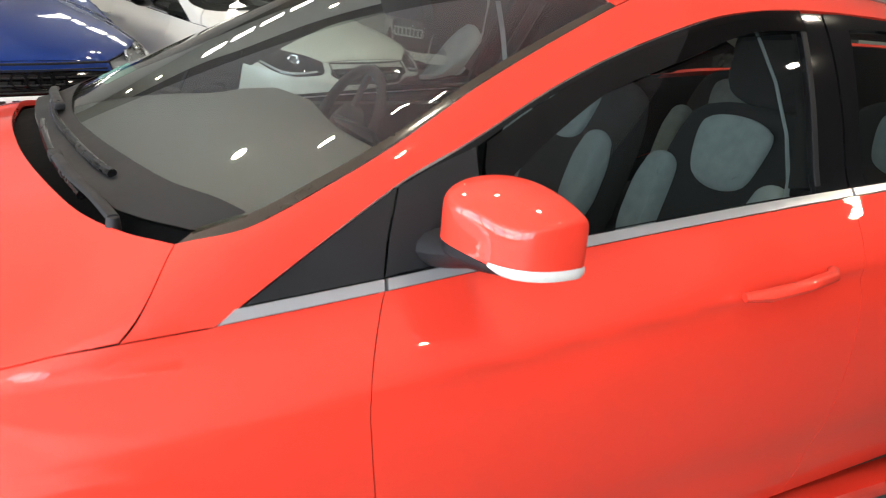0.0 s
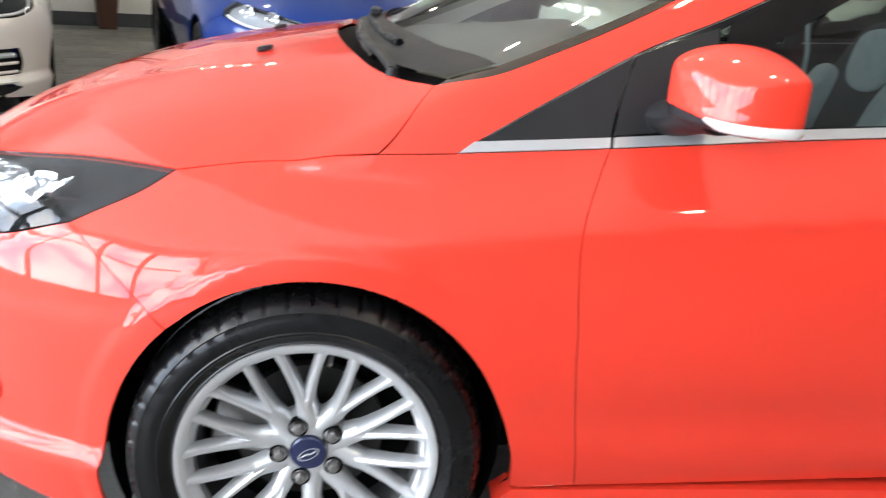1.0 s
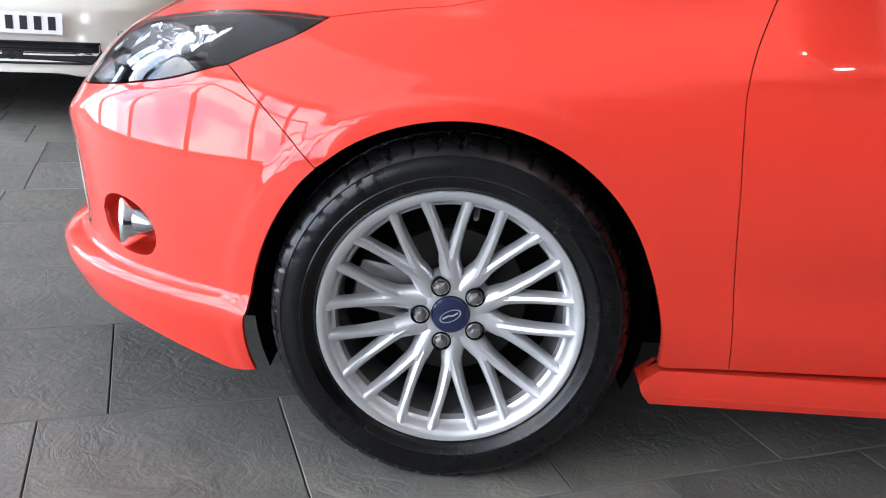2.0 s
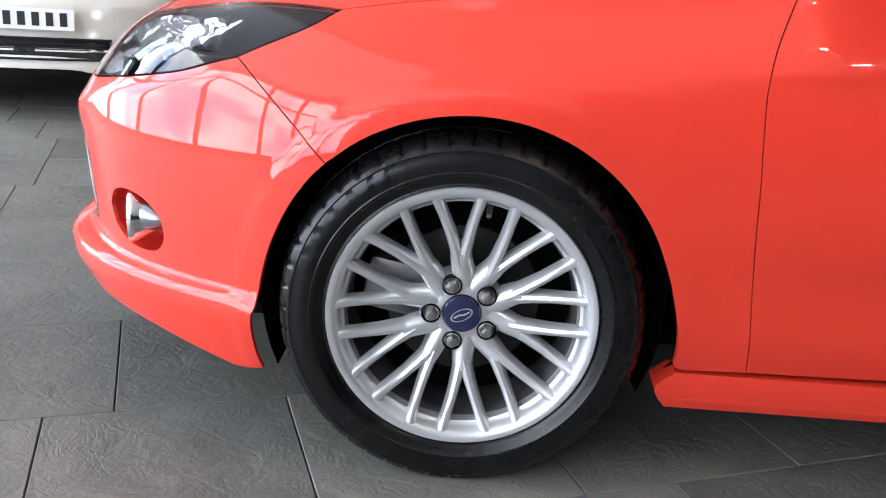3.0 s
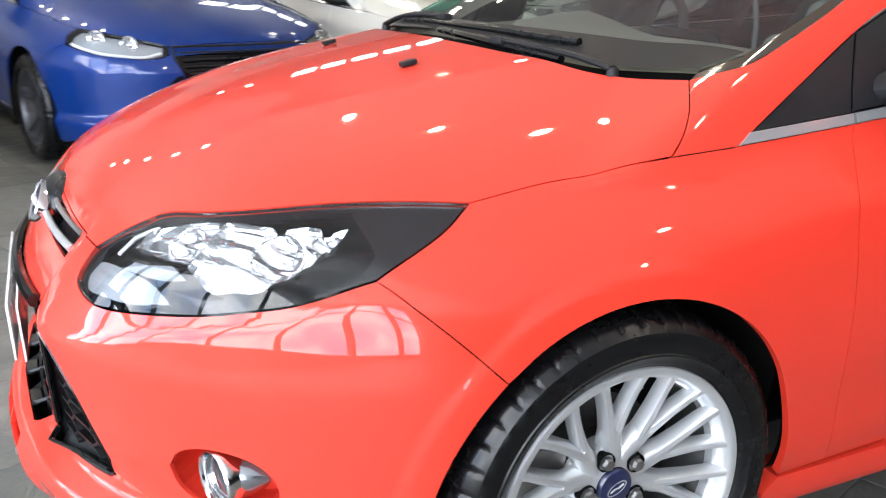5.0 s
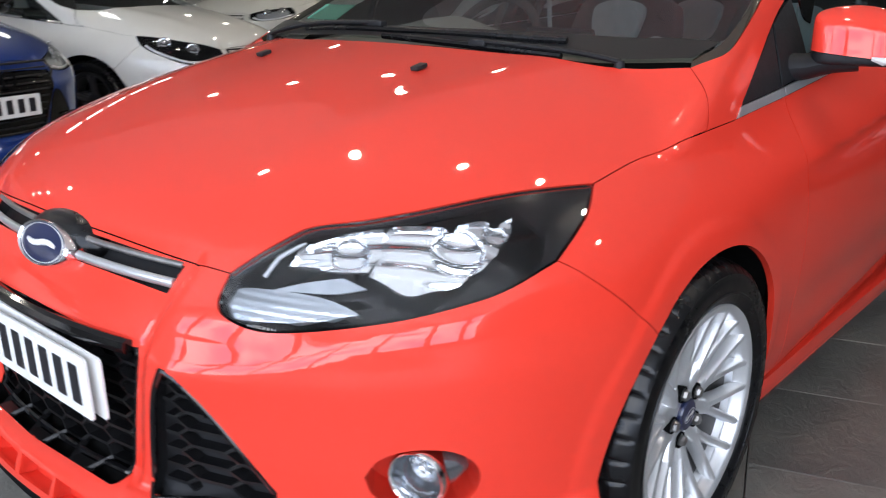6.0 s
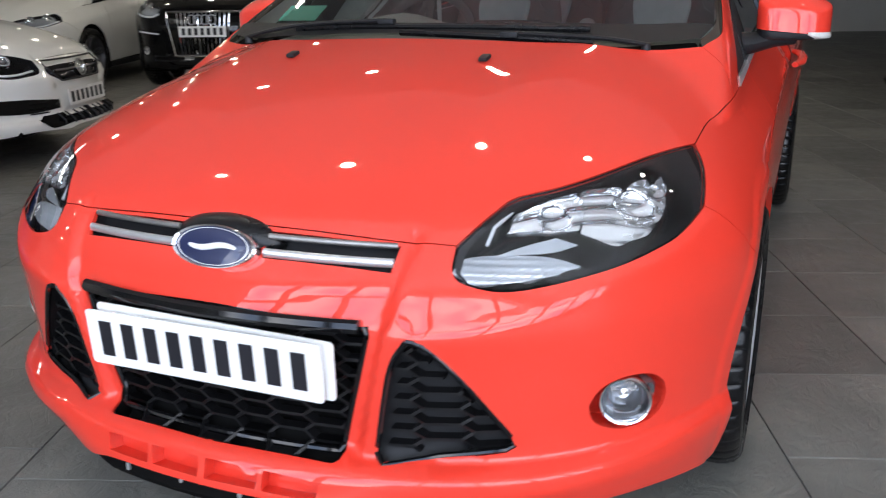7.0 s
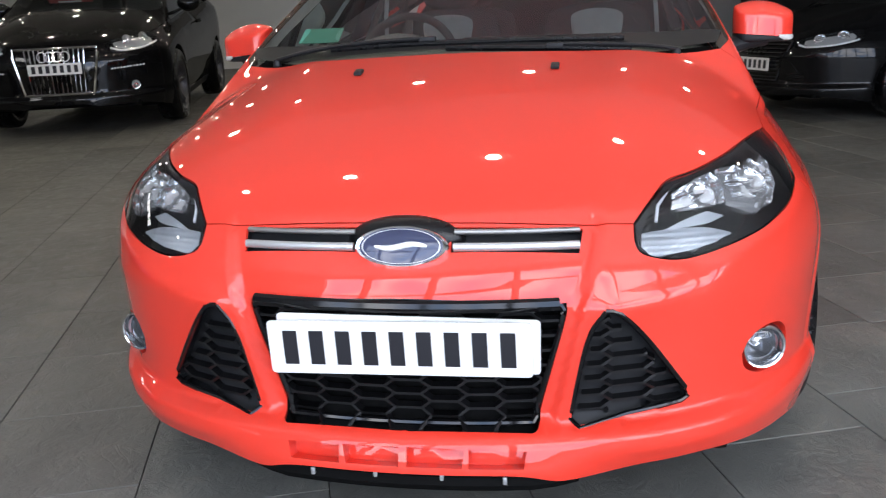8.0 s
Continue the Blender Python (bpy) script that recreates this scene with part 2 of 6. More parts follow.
def tube(bm, points, radius, seg=8, flat=1.0):
    """A rounded bar along points; radius may be a list."""
    pts = [Vector(p) for p in points]
    rings, up = [], Vector((0, 0, 1))
    for i, p in enumerate(pts):
        d = (pts[min(i + 1, len(pts) - 1)] - pts[max(i - 1, 0)]).normalized()
        s = d.cross(up)
        s = s.normalized() if s.length > 1e-3 else Vector((1, 0, 0))
        u = s.cross(d)
        r = radius[i] if isinstance(radius, (list, tuple)) else radius
        rings.append([bm.verts.new(p + r * (math.cos(a) * s + flat * math.sin(a) * u)) for a in (2 * math.pi * k / seg for k in range(seg))])
    for a, b in zip(rings, rings[1:]):
        for k in range(seg):
            bm.faces.new((a[k], a[(k + 1) % seg], b[(k + 1) % seg], b[k]))
    bm.faces.new(rings[0])
    bm.faces.new(rings[-1][::-1])


def spline(pts, step=0.012):
    """Points along a smooth line through pts."""
    p = np.array(pts, float)
    if len(p) == 2:
        n = max(1, int(np.linalg.norm(p[1] - p[0]) / step))
        return [p[0] + (p[1] - p[0]) * i / n for i in range(n)] + [p[1]]
    q = np.vstack([2 * p[0] - p[1], p, 2 * p[-1] - p[-2]])
    out = []
    for i in range(1, len(q) - 2):
        a, b, c, d = q[i - 1], q[i], q[i + 1], q[i + 2]
        n = max(1, int(np.linalg.norm(c - b) / step))
        for j in range(n):
            t = j / n
            out.append(0.5 * (2 * b + (c - a) * t + (2 * a - 5 * b + 4 * c - d) * t * t + (3 * b - a - 3 * c + d) * t**3))
    return out + [p[-1]]


def outline(segs, step=0.012):
    out = []
    for s in segs:
        out += spline(s, step)[:-1]
    return np.array(out)


# ---- shape of the hatchback: smooth functions of place, negative inside ----
def smax(a, b, k):
    return 0.5 * (a + b + np.sqrt((a - b) ** 2 + k * k))
def smin(a, b, k):
    return -smax(-a, -b, k)
def ramp(v, a, b):
    t = np.clip((v - a) / (b - a), 0, 1)
    return t * t * (3 - 2 * t)
def curve(v, xs, ys):
    """A smooth line through given stations (monotone cubic)."""
    xs, ys = np.array(xs, float), np.array(ys, float)
    h, d = np.diff(xs), np.diff(ys) / np.diff(xs)
    m = np.r_[d[0], np.where(d[1:] * d[:-1] > 0, 2 * d[1:] * d[:-1] / (d[1:] + d[:-1] + 1e-12), 0), d[-1]]
    v = np.asarray(v, float)
    i = np.clip(np.searchsorted(xs, v) - 1, 0, len(h) - 1)
    t = (v - xs[i]) / h[i]
    tc = np.clip(t, 0, 1)
    p = ys[i] * (2 * tc**3 - 3 * tc**2 + 1) + m[i] * h[i] * (tc**3 - 2 * tc**2 + tc) + ys[i + 1] * (3 * tc**2 - 2 * tc**3) + m[i + 1] * h[i] * (tc**3 - tc**2)
    return p + np.where(t < 0, m[i] * (v - xs[0]), 0) + np.where(t > 1, m[i + 1] * (v - xs[-1]), 0)
def fair(v, xs, ys):
    """A natural cubic spline through given stations, straight beyond them."""
    xs, ys = np.array(xs, float), np.array(ys, float)
    n, h = len(xs), np.diff(xs)
    a, b = np.eye(n), np.zeros(n)
    for i in range(1, n - 1):
        a[i, i - 1 : i + 2] = h[i - 1], 2 * (h[i - 1] + h[i]), h[i]
        b[i] = 6 * ((ys[i + 1] - ys[i]) / h[i] - (ys[i] - ys[i - 1]) / h[i - 1])
    m = np.linalg.solve(a, b)
    v = np.asarray(v, float)
    c = np.clip(v, xs[0], xs[-1])
    i = np.clip(np.searchsorted(xs, c) - 1, 0, n - 2)
    p, q = xs[i + 1] - c, c - xs[i]
    out = (m[i] * p**3 + m[i + 1] * q**3) / (6 * h[i]) + (ys[i] / h[i] - m[i] * h[i] / 6) * p + (ys[i + 1] / h[i] - m[i + 1] * h[i] / 6) * q
    d0 = (ys[1] - ys[0]) / h[0] - h[0] * m[1] / 6
    d1 = (ys[-1] - ys[-2]) / h[-1] + h[-1] * m[-2] / 6
    return out + d0 * np.minimum(v - xs[0], 0) + d1 * np.maximum(v - xs[-1], 0)
def hood_z(x, Y):
    """Height of the bonnet."""
    z = fair(x, (-.86, -.80, -.68, -.45, -.14, .25, .6), (.660, .730, .806, .892, .967, 1.028, 1.062))
    raise_ = .007 * np.exp(-((Y - (.42 + .16 * (x + .2))) / .085) ** 2) * ramp(x, -.75, -.35)
    return z + raise_ - .10 * Y**2 - .095 * (Y / .8) ** 6
def nose_x(Y, z):
    """How far the front reaches: lip, inset grille field, shoulder crease under the lamps."""
    f = curve(z, (.12, .2, .25, .288, .304, .318, .334, .45, .56, .62, .68, .74, .82, .95), (.86, .895, .925, .942, .942, .921, .886, .895, .903, .886, .850, .80, .70, .5))
    mid = curve(z, (.12, .2, .25, .288, .304, .318, .334, .45, .56, .62, .68, .74, .82, .95), (.90, .935, .946, .938, .932, .915, .886, .895, .903, .886, .850, .80, .70, .5))
    f = mid + (f - mid) * ramp(Y, .26, .48)
    rise = curve(Y, (.30, .38, .473, .58, .69, .765, .85), (-.005, 0, .010, .034, .074, .094, .16))
    h = z - rise - .565
    ridge = .0165 * np.exp(-(np.sqrt(h * h + .012 ** 2) - .012) / np.where(h > 0, .034, .050)) * ramp(Y, .335, .42)
    field = ramp(z, .315, .345) * (1 - ramp(z, .705, .74))
    edge = .262 + .235 * np.clip(z - .33, 0, .40)
    inset_ = .016 * field * (1 - ramp(Y - edge, .012, .040))
    return f + ridge - inset_ - .33 * Y**2 - .62 * Y**6
def side_y(x, z):
    """Half width of the body below the windows."""
    zz = z - .085 * np.clip(x - .45, -.3, 2.2)
    w = fair(zz, (.1, .22, .45, .62, .72, .80, .865, .91, 1.0), (.795, .850, .895, .906, .908, .896, .836, .795, .76))
    under = ramp(x, .16, .80)
    d = .762 - zz
    d = .5 * (d + np.sqrt(d * d + .004 ** 2))
    w = w - .012 * under * (d / .022) * np.exp(1 - d / .022)
    w = w - .012 * under * np.exp(-((z - .40) / .07) ** 2)
    for cx in (0.0, 2.648):
        r = np.hypot(x - cx, z - .318)
        w = w + .002 * (1 - ramp(r, .37, .46)) * ramp(z, .10, .45)
    w = w - .016 * np.exp(-(((x - 1.35) / .085) ** 2 + ((z - .872) / .036) ** 2) ** 1.5)
    w = w + .018 * (1 - ramp(z, .290, .318)) * (1 - ramp(x, -.30, -.12))
    tail = np.clip(x - 2.7, 0, 1)
    return w - .12 * tail**2
def lower(x, Y, z):
    f = smax(Y - side_y(x, z), (z - hood_z(x, Y)) * .92, .05)
    f = smax(f, (-x - nose_x(Y, z)) * .9, .035)
    for cx in (0.0, 2.648):
        r = np.hypot(x - cx, z - .318)
        f = f - .007 * (1 - ramp(r, .386, .412)) * ramp(Y, .55, .70) * (1 - .9 * ramp(x - cx, .02, .30)) * ramp(z, .10, .22)
    f = smax(f, x - 3.42 + .2 * Y**2 + .25 * (z - .6) ** 2, .06)
    return smax(f, .12 - z, .01)
def glass_y(x, z):
    return .802 - .30 * (z - .894) - .32 * (z - .9) ** 2 - .05 * np.clip(x - 1.5, 0, 3) ** 2 * .5
def screen_z(x, Y):
    return .993 + .50 * (x - .06 - .30 * Y**2) - .035 * (x - .4) ** 2
def roof_z(x, Y):
    return 1.487 - .085 * (x - 1.35) ** 2 - .09 * Y**2
def upper(x, Y, z):
    f = smax(Y - glass_y(x, z), (z - screen_z(x, Y)) * .88, .03)
    f = smax(f, z - roof_z(x, Y), .10)
    f = smax(f, (x - 3.3 + .9 * (z - .95)) * .75, .08)
    return np.maximum(f, .84 - z)
def body(x, y, z):
    Y = np.abs(y)
    return smin(lower(x, Y, z), upper(x, Y, z), .02)


# ---- panels cut from a shape ----
AXIS_X = -0.10
FLOOR_Z = 0.0078


class Along:
    """Sees a shape along a direction."""

    def __init__(self, d):
        d = np.array(d, float)
        self.d = d / np.linalg.norm(d)
        e = np.cross(self.d, (0, 0, 1) if abs(self.d[2]) < 0.9 else (0, 1, 0))
        self.e1 = e / np.linalg.norm(e)
        self.e2 = np.cross(self.d, self.e1)

    def flat(self, p):
        return np.stack([p @ self.e1, p @ self.e2], -1)

    def depth(self, p):
        return p @ self.d

    def at(self, uv, s):
        return uv[:, :1] * self.e1 + uv[:, 1:] * self.e2 + s[:, None] * self.d


class Round:
    """Sees a shape from all round an upright axis."""

    R = 0.75

    def flat(self, p):
        return np.stack([np.arctan2(-p[:, 1], AXIS_X - p[:, 0]) * self.R, p[:, 2]], -1)

    def depth(self, p):
        return np.hypot(p[:, 0] - AXIS_X, p[:, 1])

    def at(self, uv, s):
        a = uv[:, 0] / self.R
        return np.stack([AXIS_X - s * np.cos(a), -s * np.sin(a), uv[:, 1]], -1)


def lift(view, uv, shape, lo, hi):
    """Drops flat points on to the shape, from outside."""
    n = 90
    steps = np.linspace(hi, lo, n)
    first = np.full(len(uv), hi)
    found = np.zeros(len(uv), bool)
    for a in steps:
        p = view.at(uv, np.full(len(uv), a))
        ins = (shape(*p.T) < 0) & ~found
        first[ins], found = a, found | ins
    dx = (hi - lo) / (n - 1)
    a, b = first.copy(), first + dx
    for _ in range(22):
        m = (a + b) / 2
        ins = shape(*view.at(uv, m).T) < 0
        a, b = np.where(ins, m, a), np.where(ins, b, m)
    return view.at(uv, (a + b) / 2)


def slope(shape, p):
    g = np.stack([(shape(*(p + d).T) - shape(*(p - d).T)) for d in 0.0015 * np.eye(3)], -1)
    return g / (np.linalg.norm(g, axis=1, keepdims=True) + 1e-12)


def settle(shape, p):
    """Moves points near a shape on to it, keeping the middle plane."""
    p = np.array(p, float)
    mid = np.abs(p[:, 1]) < 1e-6
    for _ in range(6):
        f = shape(*p.T)
        g = np.stack([(shape(*(p + d).T) - shape(*(p - d).T)) / 0.003 for d in 0.0015 * np.eye(3)], -1)
        step = np.clip(f / ((g**2).sum(1) + 1e-9), -0.03, 0.03)
        p = p - step[:, None] * g
        p[mid, 1] = 0
    return p


def inside(poly, pts):
    x, y = pts[:, 0], pts[:, 1]
    res = np.zeros(len(pts), bool)
    for (x1, y1), (x2, y2) in zip(poly, np.roll(poly, -1, 0)):
        hit = (y1 > y) != (y2 > y)
        with np.errstate(divide="ignore", invalid="ignore"):
            res ^= hit & (x < (x2 - x1) * (y - y1) / (y2 - y1) + x1)
    return res


def away(poly, pts):
    best = np.full(len(pts), 9.0)
    for a, b in zip(poly, np.roll(poly, -1, 0)):
        d = b - a
        t = np.clip(((pts - a) @ d) / max(d @ d, 1e-12), 0, 1)
        best = np.minimum(best, np.linalg.norm(pts - a - t[:, None] * d, axis=1))
    return best


def inset(poly, gap, keep):
    nxt, prv = np.roll(poly, -1, 0), np.roll(poly, 1, 0)
    t = nxt - prv
    n = np.stack([-t[:, 1], t[:, 0]], -1) / (np.linalg.norm(t, axis=1, keepdims=True) + 1e-12)
    area2 = np.sum(poly[:, 0] * nxt[:, 1] - nxt[:, 0] * poly[:, 1])
    out = poly + n * gap * np.sign(area2)
    out[keep] = poly[keep]
    return out


def sheet(segs, view, shape, step=0.022, holes=(), off=0.0, gap=0.0010, depth=0.014, both=False, edge=0.012, hole_depth=None):
    """Vertices, faces and normals of a panel of the shape within an outline."""
    rim3 = settle(shape, outline(segs, edge))
    keep = np.abs(rim3[:, 1]) < 1e-6
    loops = [inset(view.flat(rim3), gap, keep)] + [view.flat(settle(shape, outline(h, edge))) for h in holes]
    dep = view.depth(rim3)
    lo, hi = dep.min() - 0.12, dep.max() + 0.12
    a, b = loops[0].min(0), loops[0].max(0)
    gx, gy = np.meshgrid(np.arange(a[0], b[0], step), np.arange(a[1], b[1], step))
    gx[1::2] += step / 2
    g = np.stack([gx.ravel(), gy.ravel()], -1)
    ok = inside(loops[0], g)
    for lp in loops:
        ok &= away(lp, g) > step * 0.55
    for lp in loops[1:]:
        ok &= ~inside(lp, g)
    g = g[ok]
    pts, edges, n = [], [], 0
    for lp in loops:
        pts += [tuple(p) for p in lp]
        edges += [(n + i, n + (i + 1) % len(lp)) for i in range(len(lp))]
        n += len(lp)
    pts += [tuple(p) for p in g]
    v2, _, f2, *_ = delaunay_2d_cdt([Vector(p) for p in pts], edges, [], 1, 1e-6)
    uv = np.array([tuple(v) for v in v2])
    mids = np.array([uv[list(f)].mean(0) for f in f2])
    good = inside(loops[0], mids)
    for lp in loops[1:]:
        good &= ~inside(lp, mids)
    f2 = [f for f, g_ in zip(f2, good) if g_]
    p = lift(view, uv, shape, lo, hi)
    nor = slope(shape, p)
    p = p + off * nor
    faces = []
    for f in f2:
        q = p[list(f)]
        c = np.cross(q[1] - q[0], q[2] - q[0])
        faces.append(tuple(f) if c @ nor[f[0]] > 0 else tuple(reversed(f)))
    if both:
        mid = np.abs(p[:, 1]) < 2e-4
        p[mid, 1] = 0
    count = {}
    for f in faces:
        for i in range(len(f)):
            e = (f[i], f[(i + 1) % len(f)])
            count[e] = 1
    rims = [e for e in count if (e[1], e[0]) not in count]
    verts, norms = [tuple(x) for x in p], [tuple(x) for x in nor]
    if depth:
        for i, j in rims:
            if both and p[i, 1] == 0 and p[j, 1] == 0:
                continue
            k = len(verts)
            verts += [tuple(p[i]), tuple(p[j]), tuple(p[j] - depth * nor[j]), tuple(p[i] - depth * nor[i])]
            norms += [(0, 0, 0)] * 4
            faces.append((k + 1, k, k + 3, k + 2))
    return verts, faces, norms


def make(name, data, mat, parent, label="", mirror=None):
    """A panel as a mesh; mirror: None, 'both' (one mesh for both halves) or 'twin' (its mirror image alone)."""
    verts, faces, norms = data
    v, f, nn = list(verts), list(faces), list(norms)
    if mirror:
        mv = [(x, -y, z) for x, y, z in verts]
        mn = [(x, -y, z) for x, y, z in norms]
        mf = [tuple(reversed(q)) for q in faces]
        if mirror == "twin":
            v, f, nn = mv, mf, mn
        else:
            k, where, keep_v, keep_n = len(v), {}, [], []
            for i, q in enumerate(verts):
                if q[1] == 0.0:
                    where[i] = i
                else:
                    where[i] = k + len(keep_v)
                    keep_v.append(mv[i])
                    keep_n.append(mn[i])
            v, f, nn = v + keep_v, f + [tuple(where[i] for i in q) for q in mf], nn + keep_n
    mesh = bpy.data.meshes.new(name)
    mesh.from_pydata(v, [], f)
    mesh.shade_smooth()
    mesh.normals_split_custom_set_from_vertices(nn)
    mesh.update()
    return link(name, mesh, mat, parent, label)


def pair(name, data, mat, parent, label=""):
    return make(name, data, mat, parent, label), make(name, data, mat, parent, label, "twin")


def arch(cx, a0, a1, r=0.352, y=-0.912, n=14):
    """The wheel opening's edge, from angle to angle, wider towards its feet."""
    out = []
    for a in np.linspace(a0, a1, n):
        q = r + 0.041 * max(0.0, (25 - a) / 38) ** 1.6 + 0.041 * max(0.0, (a - 140) / 63) ** 2
        out.append((cx + q * math.cos(radians(a)), y, 0.318 + q * math.sin(radians(a))))
    return out


# ---- the red hatchback ----
SIDE, TOP, NOSE = Along((0, -1, 0.30)), Along((-0.28, 0, 1)), Round()
EYE_L = Along((-0.60, -0.72, 0.36))
PILLAR = Along((-0.25, -0.72, 0.62))
SCREENV = Along((-0.50, 0, 0.85))

HOOD_LEAD = [(-0.795, 0, 0.720), (-0.790, -0.16, 0.7185), (-0.779, -0.313, 0.713), (-0.752, -0.442, 0.705)]
LAMP_TOP = [(-0.752, -0.442, 0.705), (-0.684, -0.487, 0.753), (-0.645, -0.512, 0.771), (-0.59, -0.575, 0.783), (-0.51, -0.638, 0.799), (-0.39, -0.700, 0.813), (-0.24, -0.762, 0.812)]
LAMP_LOW = [(-0.752, -0.442, 0.705), (-0.781, -0.447, 0.668), (-0.785, -0.472, 0.650), (-0.764, -0.533, 0.638), (-0.715, -0.608, 0.645), (-0.64, -0.687, 0.659), (-0.56, -0.745, 0.677), (-0.495, -0.777, 0.692), (-0.405, -0.804, 0.722)]
LAMP_BACK = [(-0.405, -0.804, 0.722), (-0.302, -0.790, 0.774), (-0.24, -0.762, 0.812)]
HOOD_SIDE = [(-0.24, -0.762, 0.812), (-0.11, -0.768, 0.834), (-0.024, -0.784, 0.846), (0.10, -0.800, 0.864)]
HOOD_FOLD = [(0.10, -0.800, 0.864), (0.125, -0.790, 0.890), (0.155, -0.766, 0.928), (0.196, -0.710, 0.973)]
HOOD_REAR = [(0.196, -0.710, 0.973), (0.135, -0.615, 0.970), (0.075, -0.495, 0.983), (0.042, -0.31, 0.992), (0.026, -0.15, 0.997), (0.022, 0, 0.998)]
WING_SEAM = [(-0.24, -0.908, 0.576), (-0.315, -0.872, 0.648), (-0.405, -0.804, 0.722)]
DOOR_SEAM = [(0.503, -0.798, 0.897), (0.461, -0.860, 0.808), (0.447, -0.889, 0.745), (0.451, -0.899, 0.66), (0.459, -0.900, 0.59), (0.469, -0.890, 0.50), (0.490, -0.878, 0.37), (0.510, -0.855, 0.244)]
REAR_SEAM = [(1.641, -0.786, 0.997), (1.592, -0.885, 0.853), (1.594, -0.893, 0.785), (1.60, -0.895, 0.55), (1.575, -0.860, 0.236)]
FRAME_EDGE = [(0.232, -0.803, 0.873), (0.385, -0.772, 0.964), (0.562, -0.735, 1.063), (0.699, -0.709, 1.120), (0.91, -0.661, 1.213), (1.139, -0.617, 1.289), (1.407, -0.575, 1.350), (1.75, -0.565, 1.375), (2.25, -0.575, 1.350), (2.75, -0.64, 1.20)]
SCREEN_EDGE = [(0.196, -0.710, 0.973), (0.288, -0.744, 1.000), (0.406, -0.732, 1.048), (0.551, -0.705, 1.114), (0.729, -0.660, 1.205), (0.936, -0.610, 1.294), (1.08, -0.571, 1.349)]


def belt(x, up=0.0):
    """A place on the line under the windows, up metres above the red metal."""
    z = curve(x, (0.23, 0.503, 0.91, 1.63, 2.4), (0.873, 0.897, 0.938, 0.996, 1.04))
    return (x, -0.80 + 0.25 * up, float(z) + up)


def belt_line(x0, x1, up=0.0, n=8):
    return [belt(x, up) for x in np.linspace(x0, x1, n)]


car = tagged(empty("hatchback_car"), "glossy red five-door hatchback parked on the slate showroom floor", "car")

# bonnet, wings, doors
hood = make("bonnet", sheet([HOOD_LEAD, LAMP_TOP, HOOD_SIDE, HOOD_FOLD, HOOD_REAR, [(0.022, 0, 0.998), (-0.795, 0, 0.720)]], TOP, body, 0.014, both=True), RED, car, "", "both")
wing = pair("front_wing", sheet([LAMP_BACK, HOOD_SIDE, [(0.10, -0.800, 0.864), (0.232, -0.803, 0.873)], belt_line(0.232, 0.503), DOOR_SEAM, [(0.510, -0.855, 0.244), (0.383, -0.87, 0.236)], arch(0, -13, 133), WING_SEAM], SIDE, body, 0.012), RED, car)
door = pair("front_door", sheet([belt_line(0.503, 1.641), REAR_SEAM, [(1.575, -0.86, 0.236), (1.05, -0.857, 0.242), (0.510, -0.855, 0.244)], DOOR_SEAM[::-1]], SIDE, body, 0.014), RED, car)
pair("rear_door", sheet([belt_line(1.641, 2.42), [(2.42, -0.80, 1.042), (2.40, -0.88, 0.80), (2.30, -0.905, 0.62)], arch(2.648, 152, 196, n=7)[1:], [(2.31, -0.86, 0.220), (1.575, -0.86, 0.236)], REAR_SEAM[::-1]], SIDE, body, 0.03), RED, car)
pair("rear_quarter", sheet([[(2.42, -0.80, 1.042), (2.75, -0.78, 1.06), (3.05, -0.75, 1.04)], [(3.05, -0.75, 1.04), (3.10, -0.84, 0.6), (3.05, -0.82, 0.25)], [(3.05, -0.82, 0.25), (2.99, -0.88, 0.25)], arch(2.648, -11, 152, n=14), [(2.30, -0.905, 0.62), (2.40, -0.88, 0.80), (2.42, -0.80, 1.042)]], SIDE, body, 0.04), RED, car)
make("tail", sheet([[(3.05, -0.75, 1.04), (3.12, 0, 1.06)], [(3.12, 0, 1.06), (3.40, 0, 0.25)], [(3.40, 0, 0.25), (3.05, -0.82, 0.25)], [(3.05, -0.82, 0.25), (3.10, -0.84, 0.6), (3.05, -0.75, 1.04)]], Along((1, 0, 0.15)), body, 0.06, both=True), RED, car, "", "both")
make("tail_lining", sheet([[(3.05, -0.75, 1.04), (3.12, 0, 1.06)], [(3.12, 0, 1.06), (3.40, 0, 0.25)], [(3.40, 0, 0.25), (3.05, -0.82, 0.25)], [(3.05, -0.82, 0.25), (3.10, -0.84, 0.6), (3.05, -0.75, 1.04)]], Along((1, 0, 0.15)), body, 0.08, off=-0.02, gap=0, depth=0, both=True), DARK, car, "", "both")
make("rear_glass", sheet([[(2.75, 0, 1.40), (2.62, -0.55, 1.36)], [(2.62, -0.55, 1.36), (2.75, -0.64, 1.20), (3.05, -0.75, 1.04)], [(3.05, -0.75, 1.04), (3.12, 0, 1.06)], [(3.12, 0, 1.06), (2.75, 0, 1.40)]], Along((0.7, 0, 0.7)), body, 0.06, off=-0.003, gap=0.002, depth=0, both=True), TINT, car, "dark rear window", "both").visible_shadow = False
pair("side_frame", sheet([[(0.10, -0.800, 0.864), (0.232, -0.803, 0.873)], FRAME_EDGE, [(2.75, -0.64, 1.20), (2.62, -0.55, 1.36)], [(2.62, -0.55, 1.36), (2.2, -0.50, 1.405), (1.7, -0.49, 1.43), (1.35, -0.50, 1.415), (1.08, -0.571, 1.349)], SCREEN_EDGE[::-1], HOOD_FOLD[::-1]], PILLAR, body, 0.018), RED, car)
